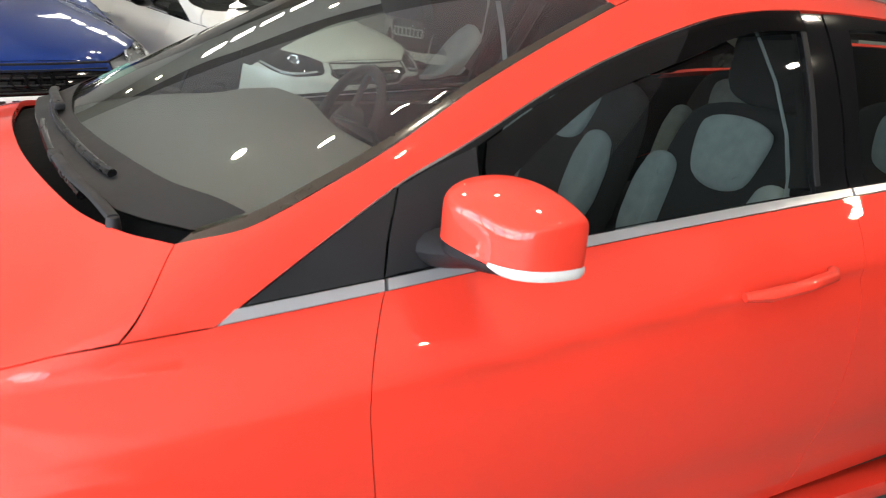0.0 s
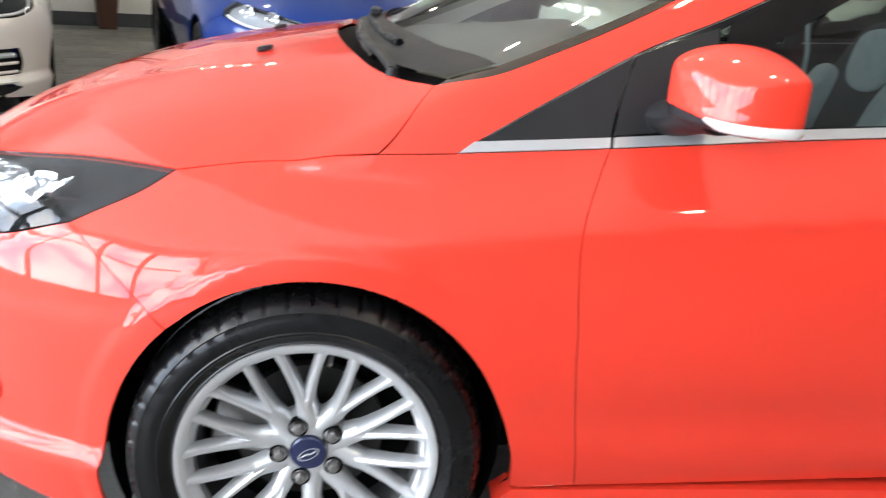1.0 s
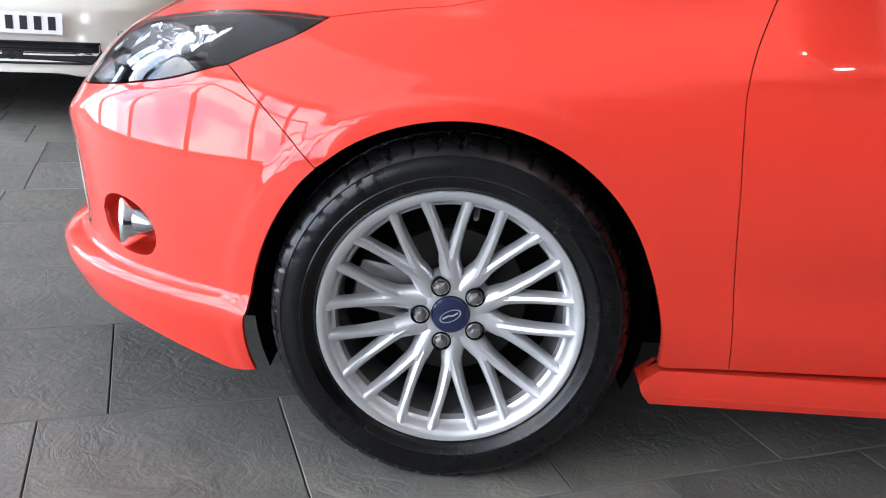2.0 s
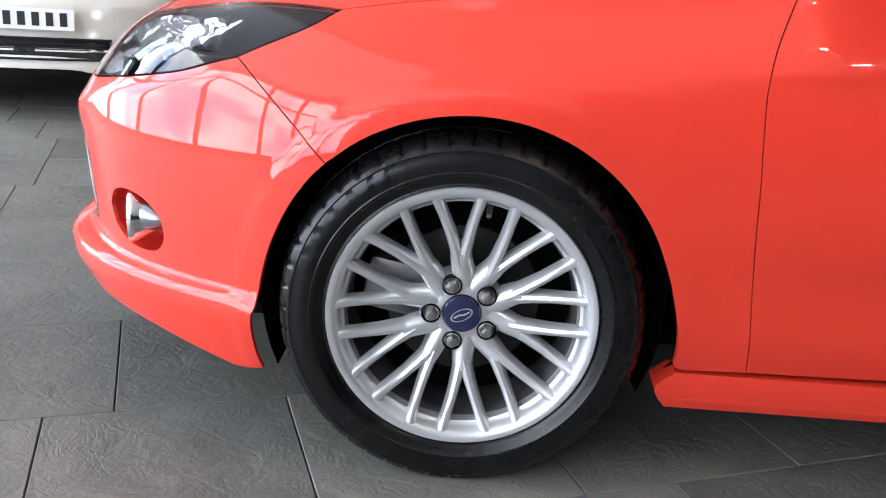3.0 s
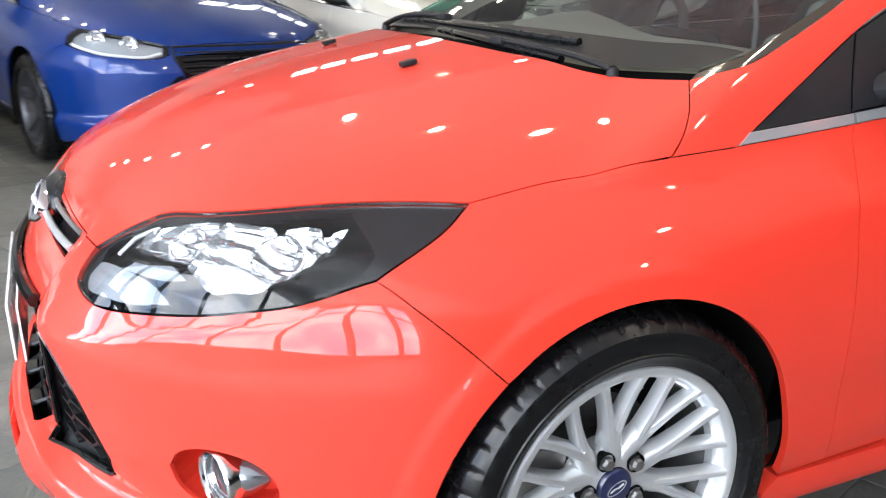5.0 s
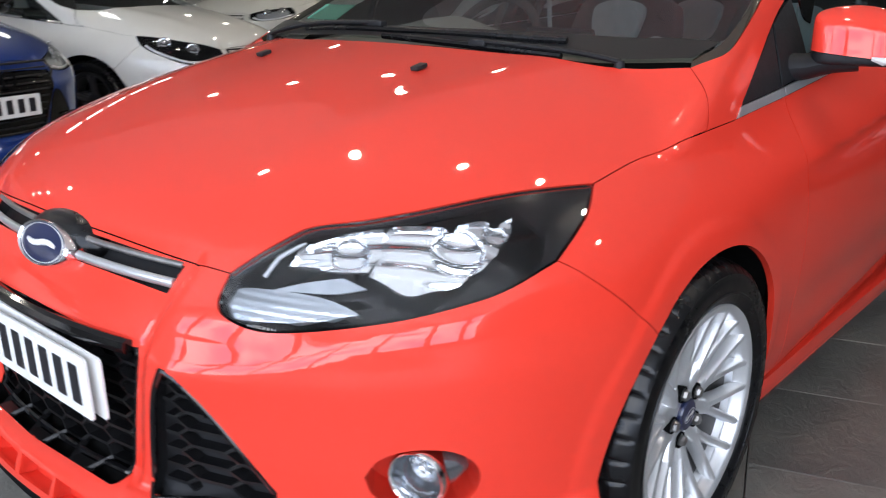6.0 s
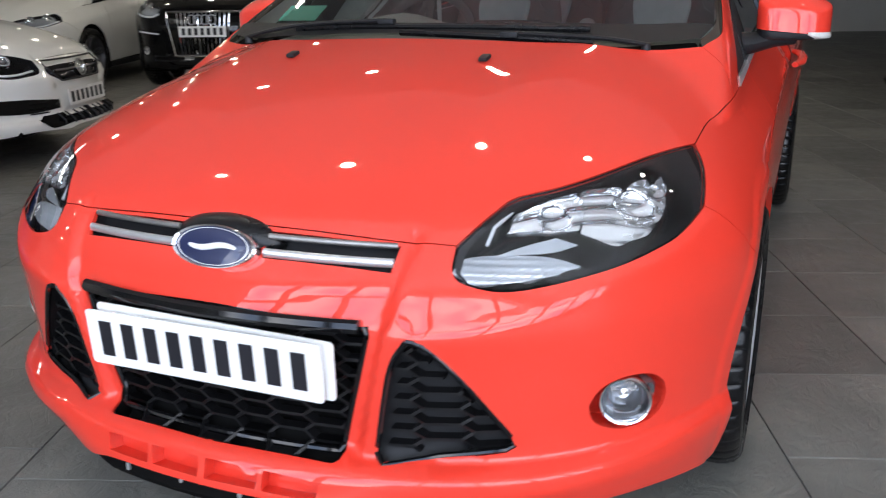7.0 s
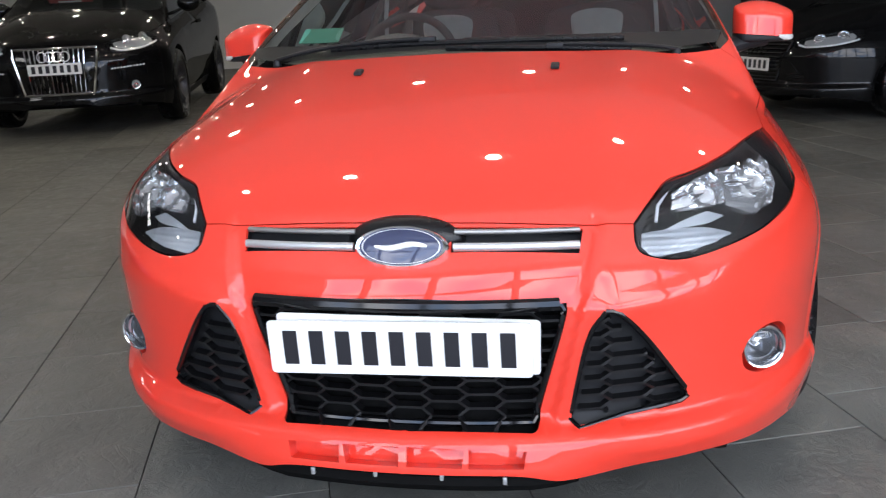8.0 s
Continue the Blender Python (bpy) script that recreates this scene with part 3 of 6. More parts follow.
make("roof", sheet([[(2.62, -0.55, 1.36), (2.2, -0.50, 1.405), (1.7, -0.49, 1.43), (1.35, -0.50, 1.415), (1.08, -0.571, 1.349)], [(1.08, -0.571, 1.349), (1.03, -0.3, 1.395), (1.02, 0, 1.41)], [(1.02, 0, 1.41), (2.75, 0, 1.40)], [(2.75, 0, 1.40), (2.62, -0.55, 1.36)]], Along((0, 0, 1)), body, 0.04, both=True), RED, car, "", "both")


def sill_shape(x, y, z):
    Y = np.abs(y)
    w = 0.860 - 0.35 * np.clip(0.19 - z, 0, 1) + 0.10 * np.clip(z - 0.21, -1, 0)
    return smax(Y - w, z - 0.275, 0.008)


pair("sill", sheet([[(0.386, -0.85, 0.237), (0.9, -0.85, 0.238), (1.575, -0.85, 0.231), (2.31, -0.85, 0.215)], [(2.31, -0.85, 0.215), (2.32, -0.82, 0.170)], [(2.32, -0.82, 0.170), (1.3, -0.84, 0.168), (0.378, -0.84, 0.163)], [(0.378, -0.84, 0.163), (0.352, -0.85, 0.205), (0.386, -0.85, 0.237)]], Along((0, -1, 0)), sill_shape, 0.03, depth=0.06), RED, car)


for sgn in (-1, 1):
    bm = bmesh.new()
    box(bm, 1.90, 0.075, 0.05, pose(1.35, sgn * 0.815, 0.200, 0, 0.3, 0), 0.004)
    part("inner_sill", bm, RED, car)


# front bumper with its openings
def grille_hole(m):
    return [[(-0.88, m, 0.590), (-0.87, -0.312, 0.580)], [(-0.87, -0.312, 0.580), (-0.868, -0.322, 0.560), (-0.88, -0.268, 0.340)], [(-0.88, -0.268, 0.340), (-0.885, -0.250, 0.318)], [(-0.885, -0.250, 0.318), (-0.892, m, 0.311)], [(-0.892, m, 0.311), (-0.88, m, 0.590)]]


GRILLE_H = grille_hole(0.0)
INTAKE_H = [[(-0.849, -0.386, 0.563), (-0.840, -0.412, 0.556), (-0.818, -0.468, 0.495), (-0.770, -0.548, 0.374)], [(-0.770, -0.548, 0.374), (-0.765, -0.554, 0.353), (-0.772, -0.540, 0.345)], [(-0.772, -0.540, 0.345), (-0.82, -0.44, 0.335), (-0.858, -0.340, 0.324)], [(-0.858, -0.340, 0.324), (-0.858, -0.326, 0.334)], [(-0.858, -0.326, 0.334), (-0.856, -0.356, 0.50), (-0.849, -0.386, 0.563)]]
SLOT_H = [[(-0.80, -0.095, 0.713), (-0.778, -0.348, 0.706)], [(-0.778, -0.348, 0.706), (-0.811, -0.342, 0.667)], [(-0.811, -0.342, 0.667), (-0.834, -0.095, 0.673)], [(-0.834, -0.095, 0.673), (-0.80, -0.095, 0.713)]]
FOG_H = [[(-0.690, -0.664, 0.415), (-0.675, -0.680, 0.445), (-0.640, -0.714, 0.459), (-0.59, -0.753, 0.450), (-0.556, -0.774, 0.420), (-0.551, -0.775, 0.382), (-0.575, -0.757, 0.355), (-0.632, -0.712, 0.352), (-0.676, -0.674, 0.378), (-0.690, -0.664, 0.415)]]


def lip_hole(y0, y1):
    return [[(-0.92, y0, 0.297), (-0.92, y1, 0.296)], [(-0.92, y1, 0.296), (-0.935, y1 + 0.005, 0.263)], [(-0.935, y1 + 0.005, 0.263), (-0.935, y0, 0.262)], [(-0.935, y0, 0.262), (-0.92, y0, 0.297)]]


LIP_HOLES = [lip_hole(-0.008, -0.122), lip_hole(-0.130, -0.243)]
BUMP_TAIL = arch(0, 133, 202, n=12)
BUMP_LOW = [BUMP_TAIL[-1], (-0.39, -0.845, 0.177), (-0.466, -0.838, 0.188), (-0.583, -0.79, 0.205), (-0.70, -0.70, 0.218), (-0.802, -0.59, 0.228), (-0.882, -0.423, 0.223), (-0.91, -0.31, 0.228), (-0.925, -0.22, 0.246), (-0.938, 0, 0.249)]
bumper = make("front_bumper", sheet([HOOD_LEAD, LAMP_LOW, WING_SEAM[::-1], BUMP_TAIL, BUMP_LOW, [(-0.938, 0, 0.249), (-0.892, 0, 0.311)]] + [h[::-1] for h in GRILLE_H[3::-1]] + [[(-0.88, 0, 0.590), (-0.795, 0, 0.720)]], NOSE, body, 0.0105, holes=[INTAKE_H, SLOT_H, FOG_H] + LIP_HOLES, both=True, depth=0.008, edge=0.008), RED, car, "", "both")


def pocket(name, segs, view, shape, deep, mat, mirror, label="", step=0.03):
    """The floor and walls of an opening, sunk below the skin."""
    return make(name, sheet(segs, view, shape, step, off=-deep, gap=0.0 if mirror == "both" else -0.005, depth=-(deep - 0.003), both=mirror == "both"), mat, car, label, mirror)


# near-black floor puts the shaded depth behind the mesh into colour
pocket("grille_shade_backing", GRILLE_H, NOSE, body, 0.045, DARK, "both")
for h in LIP_HOLES:
    pocket("lip_duct", h, NOSE, body, 0.036, RED, None)
    pocket("lip_duct", h, NOSE, body, 0.036, RED, "twin")
for mir in (None, "twin"):
    pocket("lamp_slot_backing", SLOT_H, NOSE, body, 0.03, PLASTIC, mir)
    pocket("intake_backing", INTAKE_H, NOSE, body, 0.035, PLASTIC, mir)
    pocket("fog_pocket", FOG_H, NOSE, body, 0.075, RED, mir)

# black sheets put in as the shade behind the gaps, and the wheel housings
make("engine_bay_shade", sheet([HOOD_LEAD, LAMP_TOP, HOOD_SIDE, HOOD_FOLD, HOOD_REAR, [(0.022, 0, 0.998), (-0.795, 0, 0.720)]], TOP, body, 0.07, off=-0.03, gap=-0.004, depth=0, both=True), DARK, car, "", "both")
pair("body_gap_shade", sheet([belt_line(0.1, 2.9), [(2.9, -0.8, 1.05), (2.99, -0.88, 0.30)], arch(2.648, -4, 184, r=0.37), [(2.28, -0.86, 0.20), (0.36, -0.86, 0.20)], arch(0, -13, 133, r=0.37), WING_SEAM, LAMP_BACK, HOOD_SIDE], SIDE, body, 0.08, off=-0.03, gap=-0.004, depth=0), DARK, car)
for cx in (0.0, 2.648):
    for s in (-1, 1):
        bm = bmesh.new()
        rings = []
        for y in (0.885, 0.80, 0.55):
            rings.append([bm.verts.new((cx + 0.362 * math.cos(a), s * min(y, 0.885 - 0.07 * float(ramp(abs(a - math.pi / 2), 0.9, 1.6))), 0.318 + 0.362 * math.sin(a))) for a in np.linspace(radians(-24), radians(204), 40)])
        for a, b in zip(rings, rings[1:]):
            for i in range(39):
                bm.faces.new((a[i], a[i + 1], b[i + 1], b[i]))
        bm.faces.new(rings[-1])
        part("wheel_housing", bm, DARK, car, "black plastic wheel arch liner")

# underbody
bm = bmesh.new()
box(bm, 3.9, 1.3, 0.05, pose(1.25, 0, 0.22), 0.02)
part("underbody", bm, DARK, car)

# headlamps
for mir in (None, "twin"):
    lamp_segs = [LAMP_TOP, LAMP_BACK[::-1], LAMP_LOW[::-1]]
    hl = make("headlamp", sheet(lamp_segs, EYE_L, body, 0.03, off=-0.075, gap=-0.004, depth=-0.073), MASK, car, "headlamp with smoked surround and clear lens", mir)
    make("lens", sheet(lamp_segs, EYE_L, body, 0.02, off=0.001, gap=0.0025, depth=0.006), LENS, hl, "", mir).visible_shadow = False
    # dark band round the lens rim
    rimdata = sheet(lamp_segs, EYE_L, body, 0.012, off=-0.006, gap=0.004, depth=0.01, holes=[[[(-0.777, -0.458, 0.668), (-0.745, -0.462, 0.702), (-0.690, -0.497, 0.742), (-0.645, -0.530, 0.761), (-0.59, -0.590, 0.774), (-0.50, -0.657, 0.791), (-0.41, -0.705, 0.803)], [(-0.41, -0.705, 0.803), (-0.395, -0.775, 0.752)], [(-0.395, -0.775, 0.752), (-0.432, -0.790, 0.718), (-0.49, -0.775, 0.696), (-0.56, -0.742, 0.680), (-0.64, -0.684, 0.662), (-0.714, -0.606, 0.648), (-0.763, -0.532, 0.641), (-0.782, -0.475, 0.653), (-0.777, -0.458, 0.668)]]])
    make("lamp_mask", rimdata, MASK, hl, "", mir)
    s = 1 if mir is None else -1
    # chrome reflectors: a leaf-shaped bowl and a large one, pressed with upright flutes
    BOWLS = ((-0.628, 0.578, 0.733, 0.030), (-0.515, 0.694, 0.735, 0.042), (-0.452, 0.716, 0.752, 0.020))

    def plate(x, y, z):
        Y = np.abs(y)
        wave = np.sin(190 * (x - 0.8 * Y) + 14 * z)
        f = body(x, y, z) + 0.020 + 0.0017 * wave + 0.0007 * np.sin(230 * z)
        for cx, cy, cz, R in BOWLS:
            q = ((x - cx) ** 2 + (Y - cy) ** 2 + (z - cz) ** 2) / R**2
            f = f + 0.50 * R * np.sqrt(np.clip(1 - q, 0, 1))
        return f

    fwd = Vector((-0.70, -0.67, 0.20)).normalized()
    rot = fwd.to_track_quat("Z", "Y").to_matrix().to_4x4()
    flip = Matrix.Diagonal((1, s, 1, 1))
    for cx, cy, cz, R in BOWLS[:2]:
        bm = bmesh.new()
        lathe(bm, [(0.0005, 0.012), (0.004, 0.0105), (0.0058, 0.005), (0.0065, -0.02)], 14, flip @ Matrix.Translation(Vector((cx, -cy, cz)) - 0.026 * Vector((-0.60, -0.72, 0.36))) @ rot)
        part("bulb_cap", bm, SATIN, hl)
    LEAF_O = [[(-0.693, -0.512, 0.713), (-0.658, -0.520, 0.739), (-0.616, -0.555, 0.754), (-0.577, -0.598, 0.761)], [(-0.577, -0.598, 0.761), (-0.583, -0.616, 0.750), (-0.603, -0.622, 0.734), (-0.630, -0.619, 0.714)], [(-0.630, -0.619, 0.714), (-0.666, -0.567, 0.711), (-0.693, -0.512, 0.713)]]
    MAIN_O = [[(-0.606, -0.622, 0.733), (-0.573, -0.606, 0.761), (-0.530, -0.646, 0.767), (-0.480, -0.692, 0.775), (-0.422, -0.728, 0.779)], [(-0.422, -0.728, 0.779), (-0.442, -0.741, 0.765), (-0.466, -0.745, 0.752), (-0.507, -0.746, 0.727), (-0.552, -0.729, 0.702)], [(-0.552, -0.729, 0.702), (-0.585, -0.702, 0.690), (-0.613, -0.676, 0.688), (-0.633, -0.624, 0.711)], [(-0.633, -0.624, 0.711), (-0.606, -0.622, 0.733)]]
    for o in (LEAF_O, MAIN_O):
        make("reflector", sheet(o, EYE_L, plate, 0.0035, gap=0, depth=-0.010, edge=0.005), BRIGHT, hl, "fluted chrome reflector", mir)

    def ribs(x, y, z):
        return body(x, y, z) + 0.014 + 0.0010 * np.abs(np.sin(300 * z + 30 * x)) + 0.25 * np.clip(z - 0.668, 0, 1)

    make("indicator_reflector", sheet([[(-0.769, -0.440, 0.662), (-0.744, -0.459, 0.683), (-0.710, -0.534, 0.686), (-0.688, -0.580, 0.682)], [(-0.688, -0.580, 0.682), (-0.676, -0.607, 0.674), (-0.666, -0.636, 0.663)], [(-0.666, -0.636, 0.663), (-0.712, -0.582, 0.650), (-0.752, -0.518, 0.646), (-0.774, -0.470, 0.647), (-0.769, -0.440, 0.662)]], EYE_L, ribs, 0.004, gap=0, depth=0.012, edge=0.006), LENSW, hl, "ribbed clear indicator lens", mir)
    make("side_reflector", sheet([[(-0.725, -0.502, 0.687), (-0.691, -0.546, 0.701), (-0.656, -0.590, 0.709)], [(-0.656, -0.590, 0.709), (-0.640, -0.625, 0.694)], [(-0.640, -0.625, 0.694), (-0.676, -0.592, 0.690), (-0.712, -0.530, 0.688), (-0.725, -0.502, 0.687)]], EYE_L, lambda x, y, z: body(x, y, z) + 0.024, 0.008, gap=0, depth=0.004, edge=0.006), LENSW, hl, "", mir)
    bm = bmesh.new()
    tube(bm, [(-0.722, -0.486 * s, 0.702), (-0.695, -0.490 * s, 0.727), (-0.658, -0.510 * s, 0.748)], 0.0035)
    part("light_guide", bm, CLEARW, hl)

# cloth and plastic linings inside the pillars, roof rail and door tops
pair("pillar_lining", sheet([[(0.16, -0.800, 0.90), (0.26, -0.800, 0.89)], FRAME_EDGE[1:], [(2.75, -0.64, 1.20), (2.62, -0.55, 1.36)], [(2.62, -0.55, 1.36), (2.2, -0.50, 1.405), (1.7, -0.49, 1.43), (1.35, -0.50, 1.415), (1.08, -0.571, 1.349)], SCREEN_EDGE[::-1]], PILLAR, body, 0.05, off=-0.017, gap=-0.006, depth=0), HEADLINE, car, "pale grey pillar lining")
pair("door_top_lining", sheet([belt_line(0.45, 2.5, 0.016), [belt(2.5, 0.016), (2.5, -0.86, 0.90)], [(2.5, -0.86, 0.90), (1.5, -0.88, 0.84), (0.45, -0.88, 0.78)], [(0.45, -0.88, 0.78), belt(0.45, 0.016)]], SIDE, body, 0.06, off=-0.017, gap=0, depth=0), SEATD, car, "dark door top lining")
# windows and frames
CHROME_UP = 0.019
pair("belt_trim", sheet([belt_line(0.235, 0.501), [belt(0.501), belt(0.503, CHROME_UP)], belt_line(0.503, 0.262, CHROME_UP), [belt(0.262, CHROME_UP), belt(0.235)]], SIDE, body, 0.02, off=0.004, gap=0.0005), SATIN, car, "satin chrome window trim")
pair("belt_trim", sheet([belt_line(0.507, 1.637), [belt(1.637), belt(1.64, CHROME_UP)], belt_line(1.64, 0.509, CHROME_UP), [belt(0.509, CHROME_UP), belt(0.507)]], SIDE, body, 0.03, off=0.004, gap=0.0005), SATIN, car, "satin chrome window trim")
pair("belt_trim", sheet([belt_line(1.645, 2.55), [belt(2.55), belt(2.55, CHROME_UP)], belt_line(2.55, 1.647, CHROME_UP), [belt(1.647, CHROME_UP), belt(1.645)]], SIDE, body, 0.03, off=0.004, gap=0.0005), SATIN, car, "satin chrome window trim")
SPLIT = [(0.545, -0.738, 1.053), (0.520, -0.765, 0.98), belt(0.505, CHROME_UP)]
edge_at = lambda i, j: FRAME_EDGE[i:j]
pair("corner_panel", sheet([[FRAME_EDGE[0], FRAME_EDGE[1], SPLIT[0]], SPLIT, belt_line(0.505, 0.262, CHROME_UP), [belt(0.262, CHROME_UP), FRAME_EDGE[0]]], SIDE, body, 0.02, off=-0.002, gap=0.002), PLASTIC, car, "matt black corner panel")
WIN = [[(0.705, -0.712, 1.108), (0.852, -0.679, 1.179), (1.054, -0.642, 1.248), (1.295, -0.613, 1.296), (1.53, -0.597, 1.320), (1.60, -0.594, 1.322)], [(1.60, -0.594, 1.322), (1.568, -0.69, 1.16), (1.538, -0.769, 1.012)], belt_line(1.538, 0.70, CHROME_UP + 0.004), [belt(0.70, CHROME_UP + 0.004), (0.705, -0.712, 1.108)]]
pair("door_frame", sheet([[SPLIT[0], FRAME_EDGE[2], FRAME_EDGE[3], FRAME_EDGE[4], FRAME_EDGE[5], FRAME_EDGE[6], (1.70, -0.567, 1.373)], [(1.70, -0.567, 1.373), (1.675, -0.70, 1.16), belt(1.642, CHROME_UP)], belt_line(1.642, 0.507, CHROME_UP), SPLIT[::-1]], SIDE, body, 0.02, holes=[WIN], off=-0.003, gap=0.002), GLOSSB, car, "black window frame")
pair("mirror_mount", sheet([[SPLIT[0], (0.62, -0.724, 1.083), (0.702, -0.711, 1.110)], [(0.702, -0.711, 1.110), belt(0.698, CHROME_UP + 0.003)], [belt(0.698, CHROME_UP + 0.003), belt(0.507, CHROME_UP + 0.001)], SPLIT[::-1]], SIDE, body, 0.03, off=0.0005, gap=0.003), PLASTIC, car, "matt black mirror mount panel")
WIN2 = [[(1.78, -0.585, 1.332), (1.95, -0.58, 1.335), (2.2, -0.585, 1.31)], [(2.2, -0.585, 1.31), (2.35, -0.72, 1.15), belt(2.42, CHROME_UP + 0.005)], belt_line(2.42, 1.70, CHROME_UP + 0.005), [belt(1.70, CHROME_UP + 0.005), (1.78, -0.585, 1.332)]]
pair("rear_door_frame", sheet([[(1.705, -0.567, 1.373), (1.85, -0.565, 1.375), (2.25, -0.575, 1.350), (2.74, -0.64, 1.20)], [(2.74, -0.64, 1.20), belt(2.55, CHROME_UP)], belt_line(2.55, 1.645, CHROME_UP), [belt(1.645, CHROME_UP), (1.678, -0.70, 1.16), (1.705, -0.567, 1.373)]], SIDE, body, 0.03, holes=[WIN2], off=-0.003, gap=0.002), GLOSSB, car, "black window frame")
for w, nm in ((WIN, "front_window"), (WIN2, "rear_window")):
    for o in pair(nm, sheet(w, SIDE, body, 0.04, off=-0.008, gap=-0.003, depth=0), GLASS, car, "clear side window"):
        o.visible_shadow = False
DEFL = [[(0.715, -0.712, 1.112), (0.84, -0.683, 1.172), (1.06, -0.635, 1.258), (1.40, -0.585, 1.342), (1.60, -0.575, 1.362)], [(1.60, -0.575, 1.362), (1.60, -0.60, 1.318)], [(1.60, -0.60, 1.318), (1.409, -0.608, 1.305), (1.212, -0.641, 1.252), (1.089, -0.660, 1.219), (0.99, -0.676, 1.188), (0.90, -0.700, 1.145), (0.81, -0.72, 1.09), (0.74, -0.745, 1.045)], [(0.74, -0.745, 1.045), (0.705, -0.735, 1.06), (0.715, -0.712, 1.112)]]
for o in pair("wind_deflector", sheet(DEFL, SIDE, body, 0.03, off=0.014, gap=0, depth=0.004), TINT, car, "smoked plastic wind deflector"):
    o.visible_shadow = False
pair("channel_strip", sheet([[(1.602, -0.597, 1.322), (1.570, -0.69, 1.16), (1.540, -0.769, 1.012)], [(1.540, -0.769, 1.012), (1.554, -0.769, 1.012)], [(1.554, -0.769, 1.012), (1.584, -0.69, 1.16), (1.616, -0.597, 1.322)], [(1.616, -0.597, 1.322), (1.602, -0.597, 1.322)]], SIDE, body, 0.03, off=0.001, gap=0), PLASTIC, car)

# windscreen, its trim and the scuttle
COWL_EDGE = [(0.225, -0.700, 0.985), (0.16, -0.60, 0.990), (0.108, -0.48, 0.990), (0.085, -0.31, 1.0), (0.075, -0.15, 1.003), (0.072, 0, 1.004)]
GL_SIDE = [(0.225, -0.700, 0.985), (0.302, -0.722, 1.014), (0.414, -0.712, 1.060), (0.557, -0.686, 1.125), (0.729, -0.642, 1.212), (0.93, -0.593, 1.298), (1.07, -0.556, 1.349)]
make("windscreen", sheet([COWL_EDGE[::-1], GL_SIDE, [(1.07, -0.556, 1.349), (1.02, -0.3, 1.393), (1.01, 0, 1.405)], [(1.01, 0, 1.405), (0.072, 0, 1.004)]], SCREENV, body, 0.035, off=-0.004, gap=-0.002, depth=0, both=True), SCREEN, car, "clear laminated windscreen", "both").visible_shadow = False
FRIT = material("screen_border", (0.035, 0.028, 0.018), rough=0.12, coat=0.8, grain=0.03, scale=60, vary=0.15)
pair("screen_trim", sheet([SCREEN_EDGE, [SCREEN_EDGE[-1], GL_SIDE[-1]], GL_SIDE[::-1], [GL_SIDE[0], SCREEN_EDGE[0]]], SCREENV, body, 0.02, off=-0.002, gap=0.0005), FRIT, car, "dark windscreen edge trim")
make("scuttle", sheet([HOOD_REAR, [(0.022, 0, 0.998), (0.085, 0, 1.010)], [(0.085, 0, 1.010), (0.10, -0.31, 1.006), (0.125, -0.48, 0.998), (0.18, -0.60, 0.998), (0.235, -0.690, 0.992)], [(0.235, -0.690, 0.992), (0.196, -0.710, 0.973)]], Along((-0.1, 0, 1)), body, 0.03, off=-0.022, gap=-0.004, depth=0, both=True), DARK, car, "black plastic scuttle panel", "both")


def on_screen(x, y, up=0.0):
    return (x, y, float(screen_z(np.array(x), np.array(abs(y)))) + up)


def at_base(y, ahead, up):
    x = 0.092 + 0.27 * y * y + ahead
    return on_screen(x, y, up)


# dark printed border along the foot of the glass
make("screen_foot", sheet([COWL_EDGE[::-1], [GL_SIDE[0], (0.302, -0.722, 1.014)], [(0.302, -0.722, 1.014), (0.27, -0.652, 1.026), (0.215, -0.52, 1.03), (0.168, -0.30, 1.035), (0.146, -0.10, 1.03), (0.142, 0, 1.03)], [(0.142, 0, 1.03), (0.072, 0, 1.004)]], SCREENV, body, 0.03, off=0.002, gap=0, depth=0, both=True), FOOT, car, "dark printed border of the windscreen", "both")
for sgn, foot, path, hug in ((-1, (0.128, 0.585), ((0.112, 0.50), (0.088, 0.38), (0.078, 0.25)), ((0.098, 0.46), (0.083, 0.33), (0.076, 0.20), (0.076, 0.06), (0.082, -0.06))), (1, (0.150, 0.60), ((0.145, 0.48), (0.128, 0.32), (0.120, 0.12)), ((0.140, 0.42), (0.118, 0.22), (0.106, 0.03), (0.116, -0.20), (0.134, -0.36), (0.150, -0.44)))):
    w = empty("wiper")
    w.parent = car
    w["label"] = "black windscreen wiper resting on the scuttle"
    spots = [on_screen(x, y * sgn, up) for (x, y), up in zip((foot,) + path, (0.008, 0.016, 0.022, 0.020))]
    bm = bmesh.new()
    tube(bm, [tuple(p) for p in spline(spots, 0.03)], 0.0115, 8, 0.55)
    part("wiper_arm", bm, PLASTIC, w)
    spots = [on_screen(x, y * sgn, 0.009) for x, y in hug]
    bm = bmesh.new()
    tube(bm, [tuple(p) for p in spline(spots, 0.03)], 0.0085, 8, 1.0)
    part("wiper_blade", bm, RUBBER, w)
    bm = bmesh.new()
    box(bm, 0.024, 0.05, 0.016, Matrix.Translation(on_screen(path[-1][0], path[-1][1] * sgn, 0.017)), 0.005)
    part("blade_clip", bm, PLASTIC, w)
    bm = bmesh.new()
    lathe(bm, [(0.001, 0.010), (0.010, 0.008), (0.013, -0.012)], 16, Matrix.Translation(on_screen(foot[0], foot[1] * sgn, 0.002)))
    part("pivot_cap", bm, PLASTIC, w)
for y in (-0.262, 0.262):
    bm = bmesh.new()
    box(bm, 0.034, 0.022, 0.010, pose(-0.135, y, 0.966, 0, -14, 0), 0.004)
    part("washer_jet", bm, PLASTIC, car)

